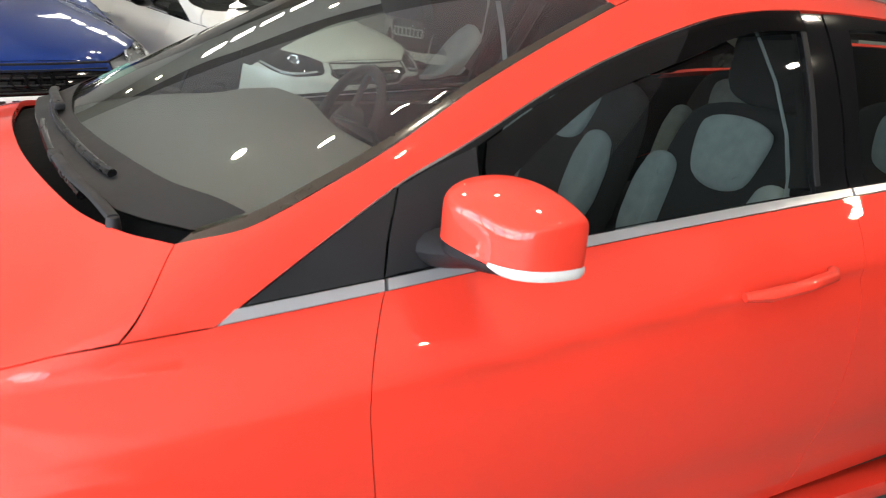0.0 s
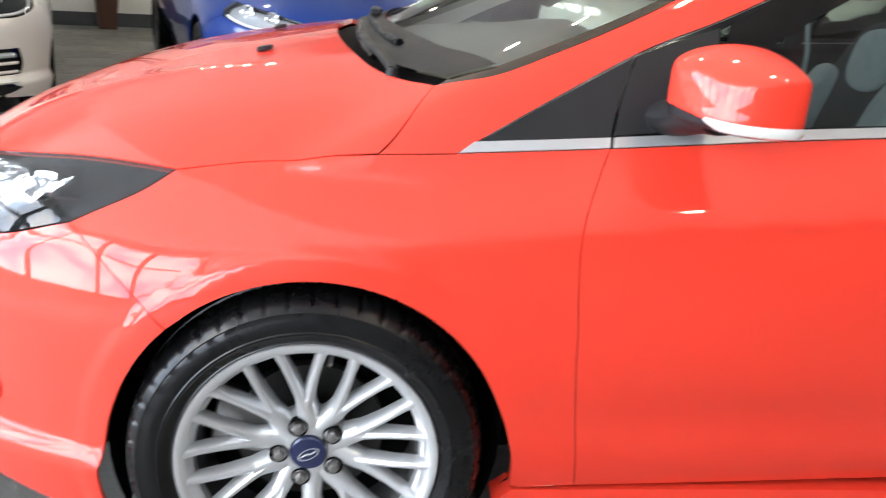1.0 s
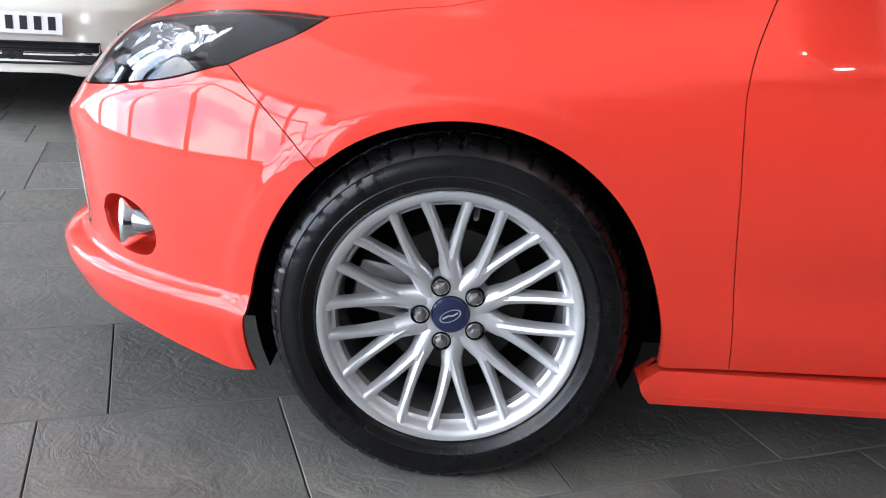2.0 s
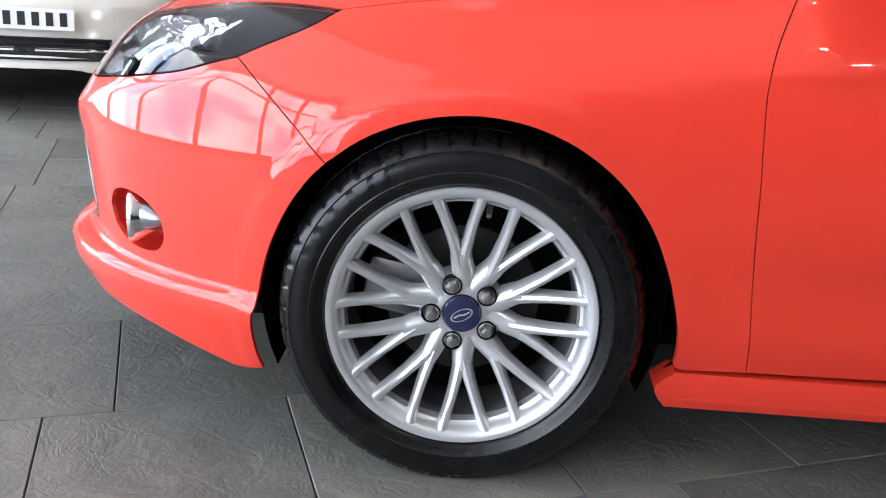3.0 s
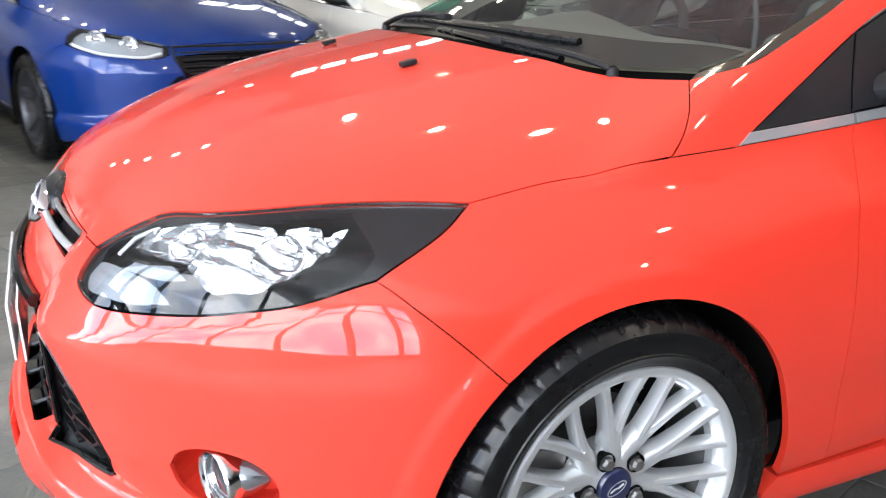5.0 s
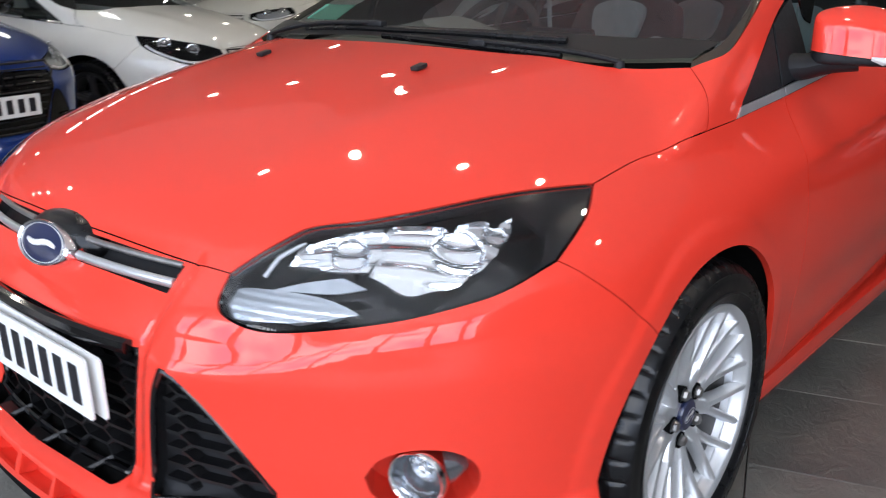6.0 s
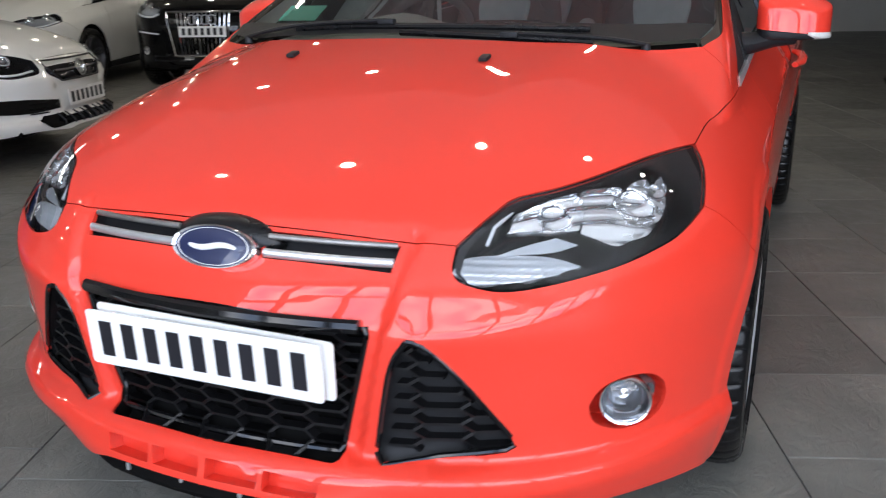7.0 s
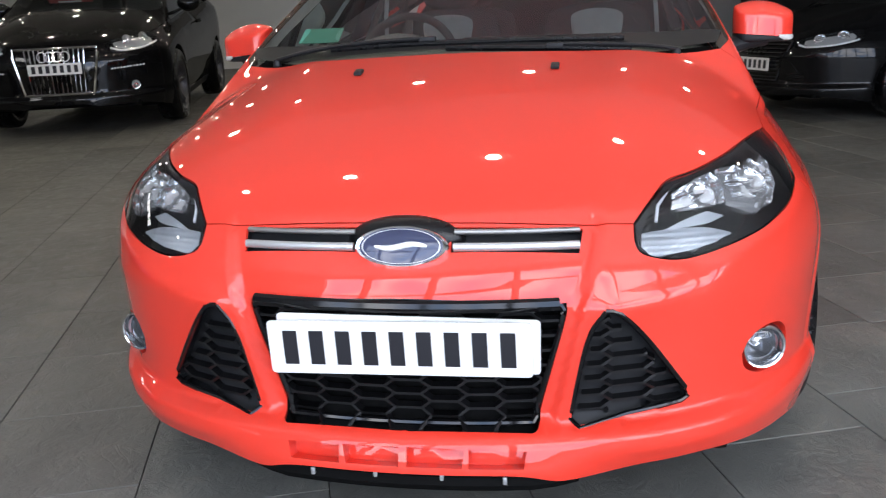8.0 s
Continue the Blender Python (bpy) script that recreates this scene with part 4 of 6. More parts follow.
# upper grille bars, emblem dome
for s in (-1, 1):
    bar = []
    for i in range(7):
        y = -0.10 - 0.24 * i / 6
        bar.append((y, i))
    bm = bmesh.new()
    tube(bm, [(-(nose_x(np.array(-y), np.array(0.678)) - 0.008), s * y, 0.678 - 0.004 * i / 6) for y, i in bar], 0.007, 12, 1.25)
    part("grille_bar", bm, SATIN, car, "bright lower strip of the upper grille")
    bm = bmesh.new()
    tube(bm, [(-(nose_x(np.array(-y), np.array(0.70)) - 0.012), s * y, 0.703 - 0.004 * i / 6) for y, i in bar], 0.005, 12, 1.2)
    part("grille_bar", bm, STEEL, car)
dome = bmesh.new()
bmesh.ops.create_uvsphere(dome, u_segments=32, v_segments=16, radius=1, matrix=pose(-0.785, 0, 0.684, 0, 62, 0) @ Matrix.Diagonal((0.050, 0.120, 0.046, 1)))
part("emblem_housing", dome, RUBBER, car, "black plastic nose housing")
em = Matrix.Translation((-0.837, 0, 0.682)) @ Matrix.Rotation(radians(-66), 4, "Y") @ Matrix.Rotation(radians(90), 4, "Z")
oval = Matrix.Diagonal((0.093, 0.041, 1, 1))
bm = bmesh.new()
rg = lathe(bm, [(1.0, -0.012), (1.0, 0.004), (0.96, 0.008), (0.90, 0.006), (0.89, 0.002)], 48, em @ oval)
emblem = part("emblem", bm, CHROME, car, "blue oval emblem with a chrome rim")
bm = bmesh.new()
rg = lathe(bm, [(0.90, 0.003), (0.7, 0.006), (0.35, 0.0075), (0.02, 0.008)], 48, em @ oval)
part("emblem_face", bm, BADGE, emblem)
bm = bmesh.new()
tube(bm, [em @ Vector((x, 0.004 * math.sin(60 * x), 0.0088 - 0.9 * x * x)) for x in np.linspace(-0.052, 0.052, 15)], [0.0025 + 0.0035 * math.sin(math.pi * i / 14) ** 0.5 for i in range(15)], 10)
lathe(bm, [(0.84, 0.0050), (0.84, 0.0062), (0.82, 0.0064), (0.82, 0.0052)], 48, em @ oval)
part("emblem_mark", bm, PLATEW, emblem)


# honeycomb grilles
def honey(name, y0, y1, z0, z1, keep, deep, w, h):
    """Flat-topped hexagon bars on the face of the nose, in columns set half a step apart."""
    bm = bmesh.new()
    done = set()
    for c in range(int((y1 - y0) / (0.79 * w)) + 2):
        for r in range(-1, int((z1 - z0) / h) + 2):
            cy, cz = y0 + c * 0.79 * w, z0 + r * h + (h / 2 if c % 2 else 0)
            corner = [(cy + dy * w, cz + dz * h) for dy, dz in ((-0.29, 0.5), (0.29, 0.5), (0.5, 0.0), (0.29, -0.5), (-0.29, -0.5), (-0.5, 0.0))]
            for a, b in zip(corner, corner[1:] + corner[:1]):
                key = (round((a[0] + b[0]) * 250), round((a[1] + b[1]) * 250))
                if key in done or not (keep(*a) or keep(*b)):
                    continue
                done.add(key)
                a2, b2 = a, b
                for _ in range(8):
                    if not keep(*a2):
                        a2 = (a2[0] * 0.85 + b2[0] * 0.15, a2[1] * 0.85 + b2[1] * 0.15)
                    if not keep(*b2):
                        b2 = (b2[0] * 0.85 + a2[0] * 0.15, b2[1] * 0.85 + a2[1] * 0.15)
                p, q = (Vector((-(float(nose_x(np.array(abs(y)), np.array(z))) - deep), y, z)) for y, z in (a2, b2))
                d = (q - p).normalized()
                u = d.cross(Vector((1, 0, 0))).normalized() * 0.0028
                back = Vector((0.020, 0, 0))
                v = [bm.verts.new(x) for x in (p - u, q - u, q + u, p + u, p - u * 1.6 + back, q - u * 1.6 + back, q + u * 1.6 + back, p + u * 1.6 + back)]
                for f in ((0, 1, 2, 3), (0, 4, 5, 1), (3, 2, 6, 7), (0, 3, 7, 4), (1, 5, 6, 2)):
                    bm.faces.new([v[i] for i in f])
    return part(name, bm, GRILLEB, car, "black honeycomb grille mesh", smooth=False)


def in_main(y, z):
    return 0.316 < z < 0.572 and abs(y) < 0.258 + (z - 0.33) * 0.235


def in_intake(y, z):
    y = abs(y)
    t = (z - 0.335) / 0.225
    return 0 < t < 0.97 and 0.330 + 0.052 * t < y < 0.552 - 0.165 * max(0, (z - 0.36) / 0.2)


honey("grille_mesh", -0.2967, 0.2967, 0.335, 0.58, in_main, 0.010, 0.0939, 0.0315)
honey("intake_mesh", -0.60, -0.32, 0.345, 0.56, in_intake, 0.016, 0.105, 0.0315)
honey("intake_mesh", 0.32, 0.60, 0.345, 0.56, in_intake, 0.016, 0.105, 0.0315)


def trim_ring(name, segs, mat, r, out, mirror):
    """A raised bead round an opening."""
    loop = outline(segs, 0.014)
    if mirror == "both":
        loop[:, 2] = np.maximum(loop[:, 2], 0.332)
    p = lift(NOSE, NOSE.flat(loop), body, NOSE.depth(loop).min() - 0.1, NOSE.depth(loop).max() + 0.1)
    p = p + out * slope(body, p)
    if mirror == "both":
        half = [q for q in p if q[1] < -0.013]
        p = np.array(half + [q * (1, -1, 1) for q in half[::-1]])
    if mirror == "twin":
        p = p * (1, -1, 1)
    bm = bmesh.new()
    tube(bm, [tuple(q) for q in p] + [tuple(p[0])], r, 8)
    return part(name, bm, mat, car)


trim_ring("grille_surround", GRILLE_H, GLOSSB, 0.007, -0.008, "both")
for mir in (None, "twin"):
    trim_ring("intake_surround", INTAKE_H, GLOSSB, 0.006, -0.004, mir)
bm = bmesh.new()
tube(bm, [(-(float(nose_x(np.array(abs(y)), np.array(0.577))) + 0.004), y, 0.577) for y in np.linspace(-0.304, 0.304, 21)], 0.012, 8, 1.1)
part("grille_top_bar", bm, GLOSSB, car, "gloss black bar above the grille")

# fog lamps
for s in (-1, 1):
    c = Vector((-0.612, s * 0.712, 0.407))
    m = Matrix.Translation(c) @ Vector((-0.93, s * 0.28, 0.0)).normalized().to_track_quat("Z", "Y").to_matrix().to_4x4()
    bm = bmesh.new()
    lathe(bm, [(0.040, -0.05), (0.045, -0.01), (0.0480, 0.010), (0.0490, 0.016), (0.0482, 0.022), (0.0455, 0.0255), (0.0425, 0.024), (0.0405, 0.018), (0.040, 0.004)], 48, m)
    fog = part("fog_lamp", bm, CHROME, car, "round fog lamp with a chrome bezel")
    bm = bmesh.new()
    lathe(bm, [(0.040, 0.008), (0.030, 0.014), (0.015, 0.017), (0.001, 0.018)], 32, m)
    part("fog_lens", bm, LENS, fog).visible_shadow = False
    bm = bmesh.new()
    lathe(bm, [(0.0405, 0.006), (0.037, -0.004), (0.031, -0.010), (0.030, -0.022), (0.018, -0.034), (0.001, -0.038)], 32, m)
    part("fog_reflector", bm, FOGIN, fog)
    bm = bmesh.new()
    lathe(bm, [(0.001, -0.008), (0.009, -0.010), (0.013, -0.016), (0.014, -0.034)], 20, m)
    part("fog_bulb", bm, BRIGHT, fog)
    bm = bmesh.new()
    tube(bm, [c + Vector((0.012, s * 0.008, 0.006)), c + Vector((0.036, s * 0.026, 0.008)), c + Vector((0.058, s * 0.036, 0.006))], [0.036, 0.029, 0.012], 14, 0.9)
    part("fog_shroud", bm, FOGIN, fog)

# splitter under the bumper
bm = bmesh.new()
tube(bm, [(-(float(nose_x(np.array(abs(y)), np.array(0.25))) - 0.035 - 0.25 * max(0, abs(y) - 0.26)), y, 0.222) for y in np.linspace(-0.33, 0.33, 17)], 0.026, 8, 0.8)
part("splitter", bm, DARK, car, "black under-bumper splitter")
for y in (-0.20, -0.075, 0.06, 0.19):
    bm = bmesh.new()
    box(bm, 0.006, 0.008, 0.016, pose(-0.928, y, 0.236), 0.002)
    part("splitter_clip", bm, SATIN, car)


# number plates: white boards with plain bars
def board(parent, m, bars, wide=0.52, high=0.111):
    bm = bmesh.new()
    rim = []
    for cx, cy, q0 in ((1, 1, 0), (-1, 1, 90), (-1, -1, 180), (1, -1, 270)):
        for k in range(5):
            q = radians(q0 + 22.5 * k)
            rim.append((cx * (wide / 2 - 0.008) + 0.008 * math.cos(q), cy * (high / 2 - 0.008) + 0.008 * math.sin(q)))
    front, back = ([bm.verts.new(m @ Vector((x, y, h))) for x, y in rim] for h in (0.002, -0.002))
    bm.faces.new(front)
    bm.faces.new(back[::-1])
    for i in range(len(rim)):
        j = (i + 1) % len(rim)
        bm.faces.new((front[i], back[i], back[j], front[j]))
    p = part("number_plate", bm, PLATEW, parent, "white show plate with dark bars")
    for i in range(bars):
        bm = bmesh.new()
        x = (i - (bars - 1) / 2) * (wide * 0.93 / bars)
        box(bm, wide * 0.50 / bars, high * 0.64, 0.002, m @ Matrix.Translation((x, 0, 0.003)), 0.0004, 1)
        part("plate_bar", bm, INK, p, "", smooth=False)
    return p


def facing(where, out, roll=0.0):
    """A pose whose z looks along out and whose x runs level."""
    z = Vector(out).normalized()
    x = Vector((0, 0, 1)).cross(z).normalized()
    y = z.cross(x)
    m = Matrix((x, y, z)).transposed().to_4x4()
    return Matrix.Translation(where) @ m @ Matrix.Rotation(radians(roll), 4, "Z")


board(car, facing((-0.888, -0.010, 0.503), (-1, 0, -0.03), -0.6), 0)
board(car, facing((-0.905, 0.004, 0.498), (-1, 0, -0.03), 0.7), 9)


# door mirrors, handles
MC = np.array((0.674, 0.902, 1.030))


def mirror_shape(x, y, z):
    """Door mirror housing: upright sides, a crease, and a cap that falls away to the outer end."""
    u, v = (x - MC[0] - 0.30 * (y - MC[1])) / 0.090, (y - MC[1]) / 0.100
    plan = ((np.abs(u) ** 2.5 + np.abs(v) ** 3.4) ** 0.36 - 1) * 0.085
    top = (z - 1.096 + 0.024 * (v + 0.25) ** 2 + 0.030 * u * u - 0.010 * u) * 0.75
    f = smax(plan - 0.05 * (1.0 - z) * (z < 1.0), top, 0.007)
    f = smax(f, (x - MC[0] - 0.30 * (y - MC[1]) - 0.045) * 0.7, 0.010)
    return smax(f, (0.960 + 0.004 * u * u - z) * 0.8, 0.010)


def out_from(c, d):
    """Where rays along d from c leave the housing."""
    d = np.atleast_2d(d)
    lo, hi = np.zeros(len(d)), np.full(len(d), 0.3)
    for _ in range(24):
        mid = (lo + hi) / 2
        ins = mirror_shape(*(c + d * mid[:, None]).T) < 0
        lo, hi = np.where(ins, mid, lo), np.where(ins, hi, mid)
    return c + d * lo[:, None]


for s in (-1, 1):
    dm = empty("door_mirror")
    dm.parent = car
    dm["label"] = "red door mirror on a black arm"
    bm = bmesh.new()
    bmesh.ops.create_icosphere(bm, subdivisions=6, radius=1)
    for v, p in zip(bm.verts, out_from(MC, np.array([tuple(v.co) for v in bm.verts]))):
        v.co = (p[0], s * p[1], p[2])
    low = 0.986
    upper_bm = bm.copy()
    bmesh.ops.bisect_plane(upper_bm, geom=upper_bm.verts[:] + upper_bm.edges[:] + upper_bm.faces[:], plane_co=(0, s * MC[1], low), plane_no=(0, s * 0.10, 1), clear_inner=True)
    part("mirror_cap", upper_bm, RED, dm)
    bmesh.ops.bisect_plane(bm, geom=bm.verts[:] + bm.edges[:] + bm.faces[:], plane_co=(0, s * MC[1], low - 0.002), plane_no=(0, s * 0.10, 1), clear_outer=True)
    for v in bm.verts:
        v.co = Vector((MC[0], s * MC[1], low)) + (v.co - Vector((MC[0], s * MC[1], low))) * 0.985
    part("mirror_base", bm, PLASTIC, dm)
    bm = bmesh.new()
    rows = []
    for k, ph in enumerate(np.linspace(radians(28), radians(135), 22)):
        d = np.array((-math.cos(ph), math.sin(ph), 0.0))
        t = min(1, k / 5)
        row = []
        for h in (0.0, 0.25, 0.5, 0.75, 1.0):
            z = 0.988 - 0.004 * math.sin(ph) - 0.022 * h * (0.35 + 0.65 * t)
            p = out_from(np.array((MC[0], MC[1], z)), d)[0]
            p = p + d * (0.0035 * math.sin(math.pi * h) + 0.0008)
            row.append(bm.verts.new((p[0], s * p[1], p[2])))
        rows.append(row)
    for a, b in zip(rows, rows[1:]):
        for k in range(4):
            bm.faces.new((a[k], a[k + 1], b[k + 1], b[k]))
    part("indicator_lens", bm, LENSI, dm, "clear side indicator lens")
    bm = bmesh.new()
    tube(bm, [(0.615, s * 0.755, 0.950), (0.622, s * 0.80, 0.956), (0.632, s * 0.85, 0.970), (0.648, s * 0.90, 0.980)], [0.058, 0.048, 0.044, 0.05], 14, 0.62)
    part("mirror_arm", bm, PLASTIC, dm)
    bm = bmesh.new()
    tube(bm, [(1.215, s * 0.905, 0.842), (1.26, s * 0.922, 0.848), (1.36, s * 0.926, 0.857), (1.45, s * 0.915, 0.865), (1.48, s * 0.893, 0.868)], [0.012, 0.017, 0.017, 0.016, 0.012], 12, 0.75)
    part("door_handle", bm, RED, car, "body-coloured pull handle")


# ---- wheels ----
def spoke(bm, path, widths, thick):
    """A tapered bar with rounded shoulders; path in (radius, angle, height)."""
    rings = []
    pts = [Vector((r * math.cos(a), r * math.sin(a), h)) for r, a, h in path]
    for i, p in enumerate(pts):
        d = (pts[min(i + 1, len(pts) - 1)] - pts[max(i - 1, 0)])
        d.z = 0
        d.normalize()
        s = Vector((-d.y, d.x, 0))
        w, t = widths[i], thick[i]
        rings.append([bm.verts.new(p + s * w * a + Vector((0, 0, t * b))) for a, b in ((-1.30, -1), (-1.06, -0.24), (-0.70, -0.05), (0, 0.03), (0.70, -0.05), (1.06, -0.24), (1.30, -1))])
    for a, b in zip(rings, rings[1:]):
        for k in range(6):
            bm.faces.new((a[k], a[k + 1], b[k + 1], b[k]))
        bm.faces.new((a[6], a[0], b[0], b[6]))
    bm.faces.new(rings[0])
    bm.faces.new(rings[-1])


def build_wheel(parent, m, style="y", name="wheel", rim_mat=None, seg=96, turn=0.0):
    """A tyre, flattened where it bears, on an alloy rim; local z points outboard, turn is how far the wheel has rolled."""
    rim_mat = rim_mat or ALLOY
    w = empty(name)
    w.parent = parent
    w.matrix_local = m
    bm = bmesh.new()
    n = seg * 4
    prof = [(0.226, -0.10), (0.262, -0.108), (0.298, -0.104), (0.314, -0.088), (0.3205, -0.055), (0.3205, -0.030), (0.3135, -0.028), (0.3135, -0.022), (0.321, -0.020), (0.321, 0.020), (0.3140, 0.022), (0.3140, 0.028), (0.3205, 0.030), (0.320, 0.060), (0.3165, 0.078), (0.309, 0.094), (0.298, 0.103), (0.2955, 0.1052), (0.293, 0.1045), (0.285, 0.1075), (0.272, 0.1085), (0.262, 0.108), (0.260, 0.1100), (0.256, 0.1095), (0.254, 0.107), (0.244, 0.104), (0.236, 0.097), (0.2345, 0.093), (0.228, 0.092)]
    rings = []
    for j, (r, h) in enumerate(prof):
        ring = []
        for i in range(n):
            a = 2 * math.pi * i / n
            rr, hh = r, h
            if j in (13, 14, 15) and i % 8 == 0:
                rr -= 0.0035
                hh -= 0.0025
            if j in (19, 20) and (i % 128) < 52 and (i // 3) % 3 < 2:
                hh += 0.0009
            if j in (4, 5, 12) and i % 7 == 3:
                rr -= 0.003
            sag = rr * math.cos(a + turn), rr * math.sin(a + turn)
            low = max(sag[1], -0.3102)
            ring.append(bm.verts.new((sag[0] * math.cos(turn) + low * math.sin(turn), low * math.cos(turn) - sag[0] * math.sin(turn), hh + (0.004 if low > sag[1] and h > 0.09 else 0.0))))
        rings.append(ring)
    for a, b in zip(rings, rings[1:]):
        for i in range(n):
            bm.faces.new((a[i], a[(i + 1) % n], b[(i + 1) % n], b[i]))
    part("tyre", bm, RUBBER, w)
    bm = bmesh.new()
    lathe(bm, [(0.1995, 0.046), (0.203, 0.060), (0.2045, 0.070), (0.2085, 0.0725), (0.2115, 0.080), (0.2145, 0.0905), (0.219, 0.0965), (0.2255, 0.0995), (0.2325, 0.0995), (0.2345, 0.096), (0.233, 0.090)], seg, Matrix())
    rim = part("rim", bm, rim_mat, w)
    bm = bmesh.new()
    lathe(bm, [(0.222, -0.10), (0.205, -0.06), (0.198, 0.0), (0.199, 0.046), (0.2015, 0.054)], seg, Matrix())
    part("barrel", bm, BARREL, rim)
    bm = bmesh.new()
    if style == "y":
        for k in range(10):
            a = 2 * math.pi * k / 10 + radians(23)
            toward = 0.07 if k % 2 else -0.07
            spoke(bm, [(0.036, a + 3 * toward, 0.0585), (0.055, a + 1.4 * toward, 0.0600), (0.075, a + 0.5 * toward, 0.0622), (0.095, a, 0.0655), (0.108, a, 0.0672)], [0.0165, 0.0168, 0.0160, 0.0150, 0.0146], [0.036, 0.034, 0.032, 0.030, 0.028])
            for side in (-1, 1):
                spoke(bm, [(r_, a + side * q_, h_ + 0.0007 * side) for r_, q_, h_ in ((0.086, 0.022, 0.0640), (0.102, 0.052, 0.0664), (0.122, 0.082, 0.0704), (0.155, 0.121, 0.0775), (0.190, 0.156, 0.0858), (0.212, 0.174, 0.0925), (0.226, 0.184, 0.0975))], [0.0096, 0.0096, 0.0088, 0.0079, 0.0076, 0.0083, 0.0108], [0.03, 0.03, 0.029, 0.027, 0.026, 0.024, 0.018])
        lathe(bm, [(0.076, 0.014), (0.076, 0.040), (0.070, 0.052), (0.045, 0.060), (0.035, 0.060), (0.033, 0.05)], 60)
    else:
        for k in range(5):
            a = 2 * math.pi * (k + 0.25) / 5
            for side in (-1, 1):
                spoke(bm, [(0.045, a + side * 0.2, 0.05), (0.10, a + side * 0.11, 0.058), (0.16, a + side * 0.10, 0.07), (0.222, a + side * 0.13, 0.088)], [0.016, 0.013, 0.012, 0.014], [0.03] * 4)
        lathe(bm, [(0.070, 0.02), (0.070, 0.048), (0.055, 0.054), (0.03, 0.054), (0.001, 0.05)], 40)
    part("spokes", bm, rim_mat, rim)
    if style == "y":
        for k in range(5):
            a = math.radians(112 + 72 * k)
            c = Matrix.Translation((0.054 * math.cos(a), 0.054 * math.sin(a), 0))
            bm = bmesh.new()
            lathe(bm, [(0.0175, 0.040), (0.0175, 0.0635), (0.0155, 0.0645), (0.0145, 0.050)], 20, c)
            # recess wall near-black, its shade put into the colour
            part("nut_seat", bm, DARK, rim)
            bm = bmesh.new()
            rg = lathe(bm, [(0.0122, 0.045), (0.0122, 0.068), (0.0098, 0.0735), (0.005, 0.0745), (0.0005, 0.0745)], 6, c @ Matrix.Rotation(0.3 * k, 4, "Z"))
            part("wheel_nut", bm, STEEL, rim, "", smooth=False)
        bm = bmesh.new()
        lathe(bm, [(0.0335, 0.052), (0.0335, 0.0655), (0.031, 0.0685), (0.018, 0.070), (0.0005, 0.0705)], 36)
        capo = part("centre_cap", bm, BADGE, rim, "dark blue centre cap")
        bm = bmesh.new()
        lathe(bm, [(0.80, 0.0706), (0.80, 0.0712), (0.70, 0.0712), (0.70, 0.0706)], 32, Matrix.Rotation(0.5, 4, "Z") @ Matrix.Diagonal((0.026, 0.013, 1, 1)))
        tube(bm, [(-0.013, -0.006, 0.0712), (-0.004, 0.0, 0.0714), (0.004, 0.001, 0.0714), (0.013, 0.007, 0.0712)], 0.0016, 6)
        part("cap_mark", bm, SATIN, capo)
        bm = bmesh.new()
        a = math.radians(80)
        tube(bm, [(0.200 * math.cos(a), 0.200 * math.sin(a), 0.035), (0.187 * math.cos(a), 0.187 * math.sin(a), 0.060), (0.183 * math.cos(a), 0.183 * math.sin(a), 0.068)], [0.006, 0.005, 0.0045], 8)
        part("valve", bm, STEEL, rim)
    bm = bmesh.new()
    lathe(bm, [(0.0001, 0.0), (0.07, 0.0), (0.075, -0.012), (0.139, -0.012), (0.139, -0.036), (0.08, -0.036), (0.075, -0.10)], 60)
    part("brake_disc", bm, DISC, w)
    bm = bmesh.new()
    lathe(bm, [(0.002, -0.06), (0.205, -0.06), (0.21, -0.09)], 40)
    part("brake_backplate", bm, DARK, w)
    bm = bmesh.new()
    box(bm, 0.11, 0.10, 0.075, Matrix.Rotation(math.radians(170), 4, "Z") @ Matrix.Translation((0.125, 0, -0.022)), 0.015)
    part("brake_caliper", bm, STEEL, w)
    return w


def wheel_pose(x, s, y=0.798, spin=0.0):
    """Local z outboard, local x to the rear, local y up."""
    if s < 0:
        m = Matrix(((1, 0, 0, x), (0, 0, -1, -y), (0, 1, 0, 0.318), (0, 0, 0, 1)))
    else:
        m = Matrix(((-1, 0, 0, x), (0, 0, 1, y), (0, 1, 0, 0.318), (0, 0, 0, 1)))
    return m @ Matrix.Rotation(spin, 4, "Z")


for x in (0.0, 2.648):
    for s in (-1, 1):
        build_wheel(car, wheel_pose(x, s, spin=0.0 if x == 0 else 0.4), turn=0.0 if x == 0 else 0.4)

# ---- cabin ----
bm = bmesh.new()
rows = []
for i, x in enumerate(np.linspace(0.16, 0.86, 9)):
    row = []
    for y in np.linspace(-0.70, 0.70, 25):
        z = 0.965 + 0.045 * math.exp(-((x - 0.45) / 0.28) ** 2) - 0.05 * (abs(y) / 0.7) ** 4 - (0.16 if x > 0.80 else 0) - 0.10 * max(0, 0.24 - x)
        z += 0.055 * math.exp(-((y - 0.36) / 0.17) ** 2) * math.exp(-((x - 0.68) / 0.14) ** 2)
        row.append(bm.verts.new((x + 0.12 * y * y, y, z)))
    rows.append(row)
for a, b in zip(rows, rows[1:]):
    for i in range(24):
        bm.faces.new((a[i], a[i + 1], b[i + 1], b[i]))
part("dashboard", bm, DASH, car, "dark grey moulded dashboard")
bm = bmesh.new()
box(bm, 0.10, 0.24, 0.02, pose(0.80, 0.0, 0.965, 0, 60, 0), 0.008)
part("centre_display", bm, GLOSSB, car)
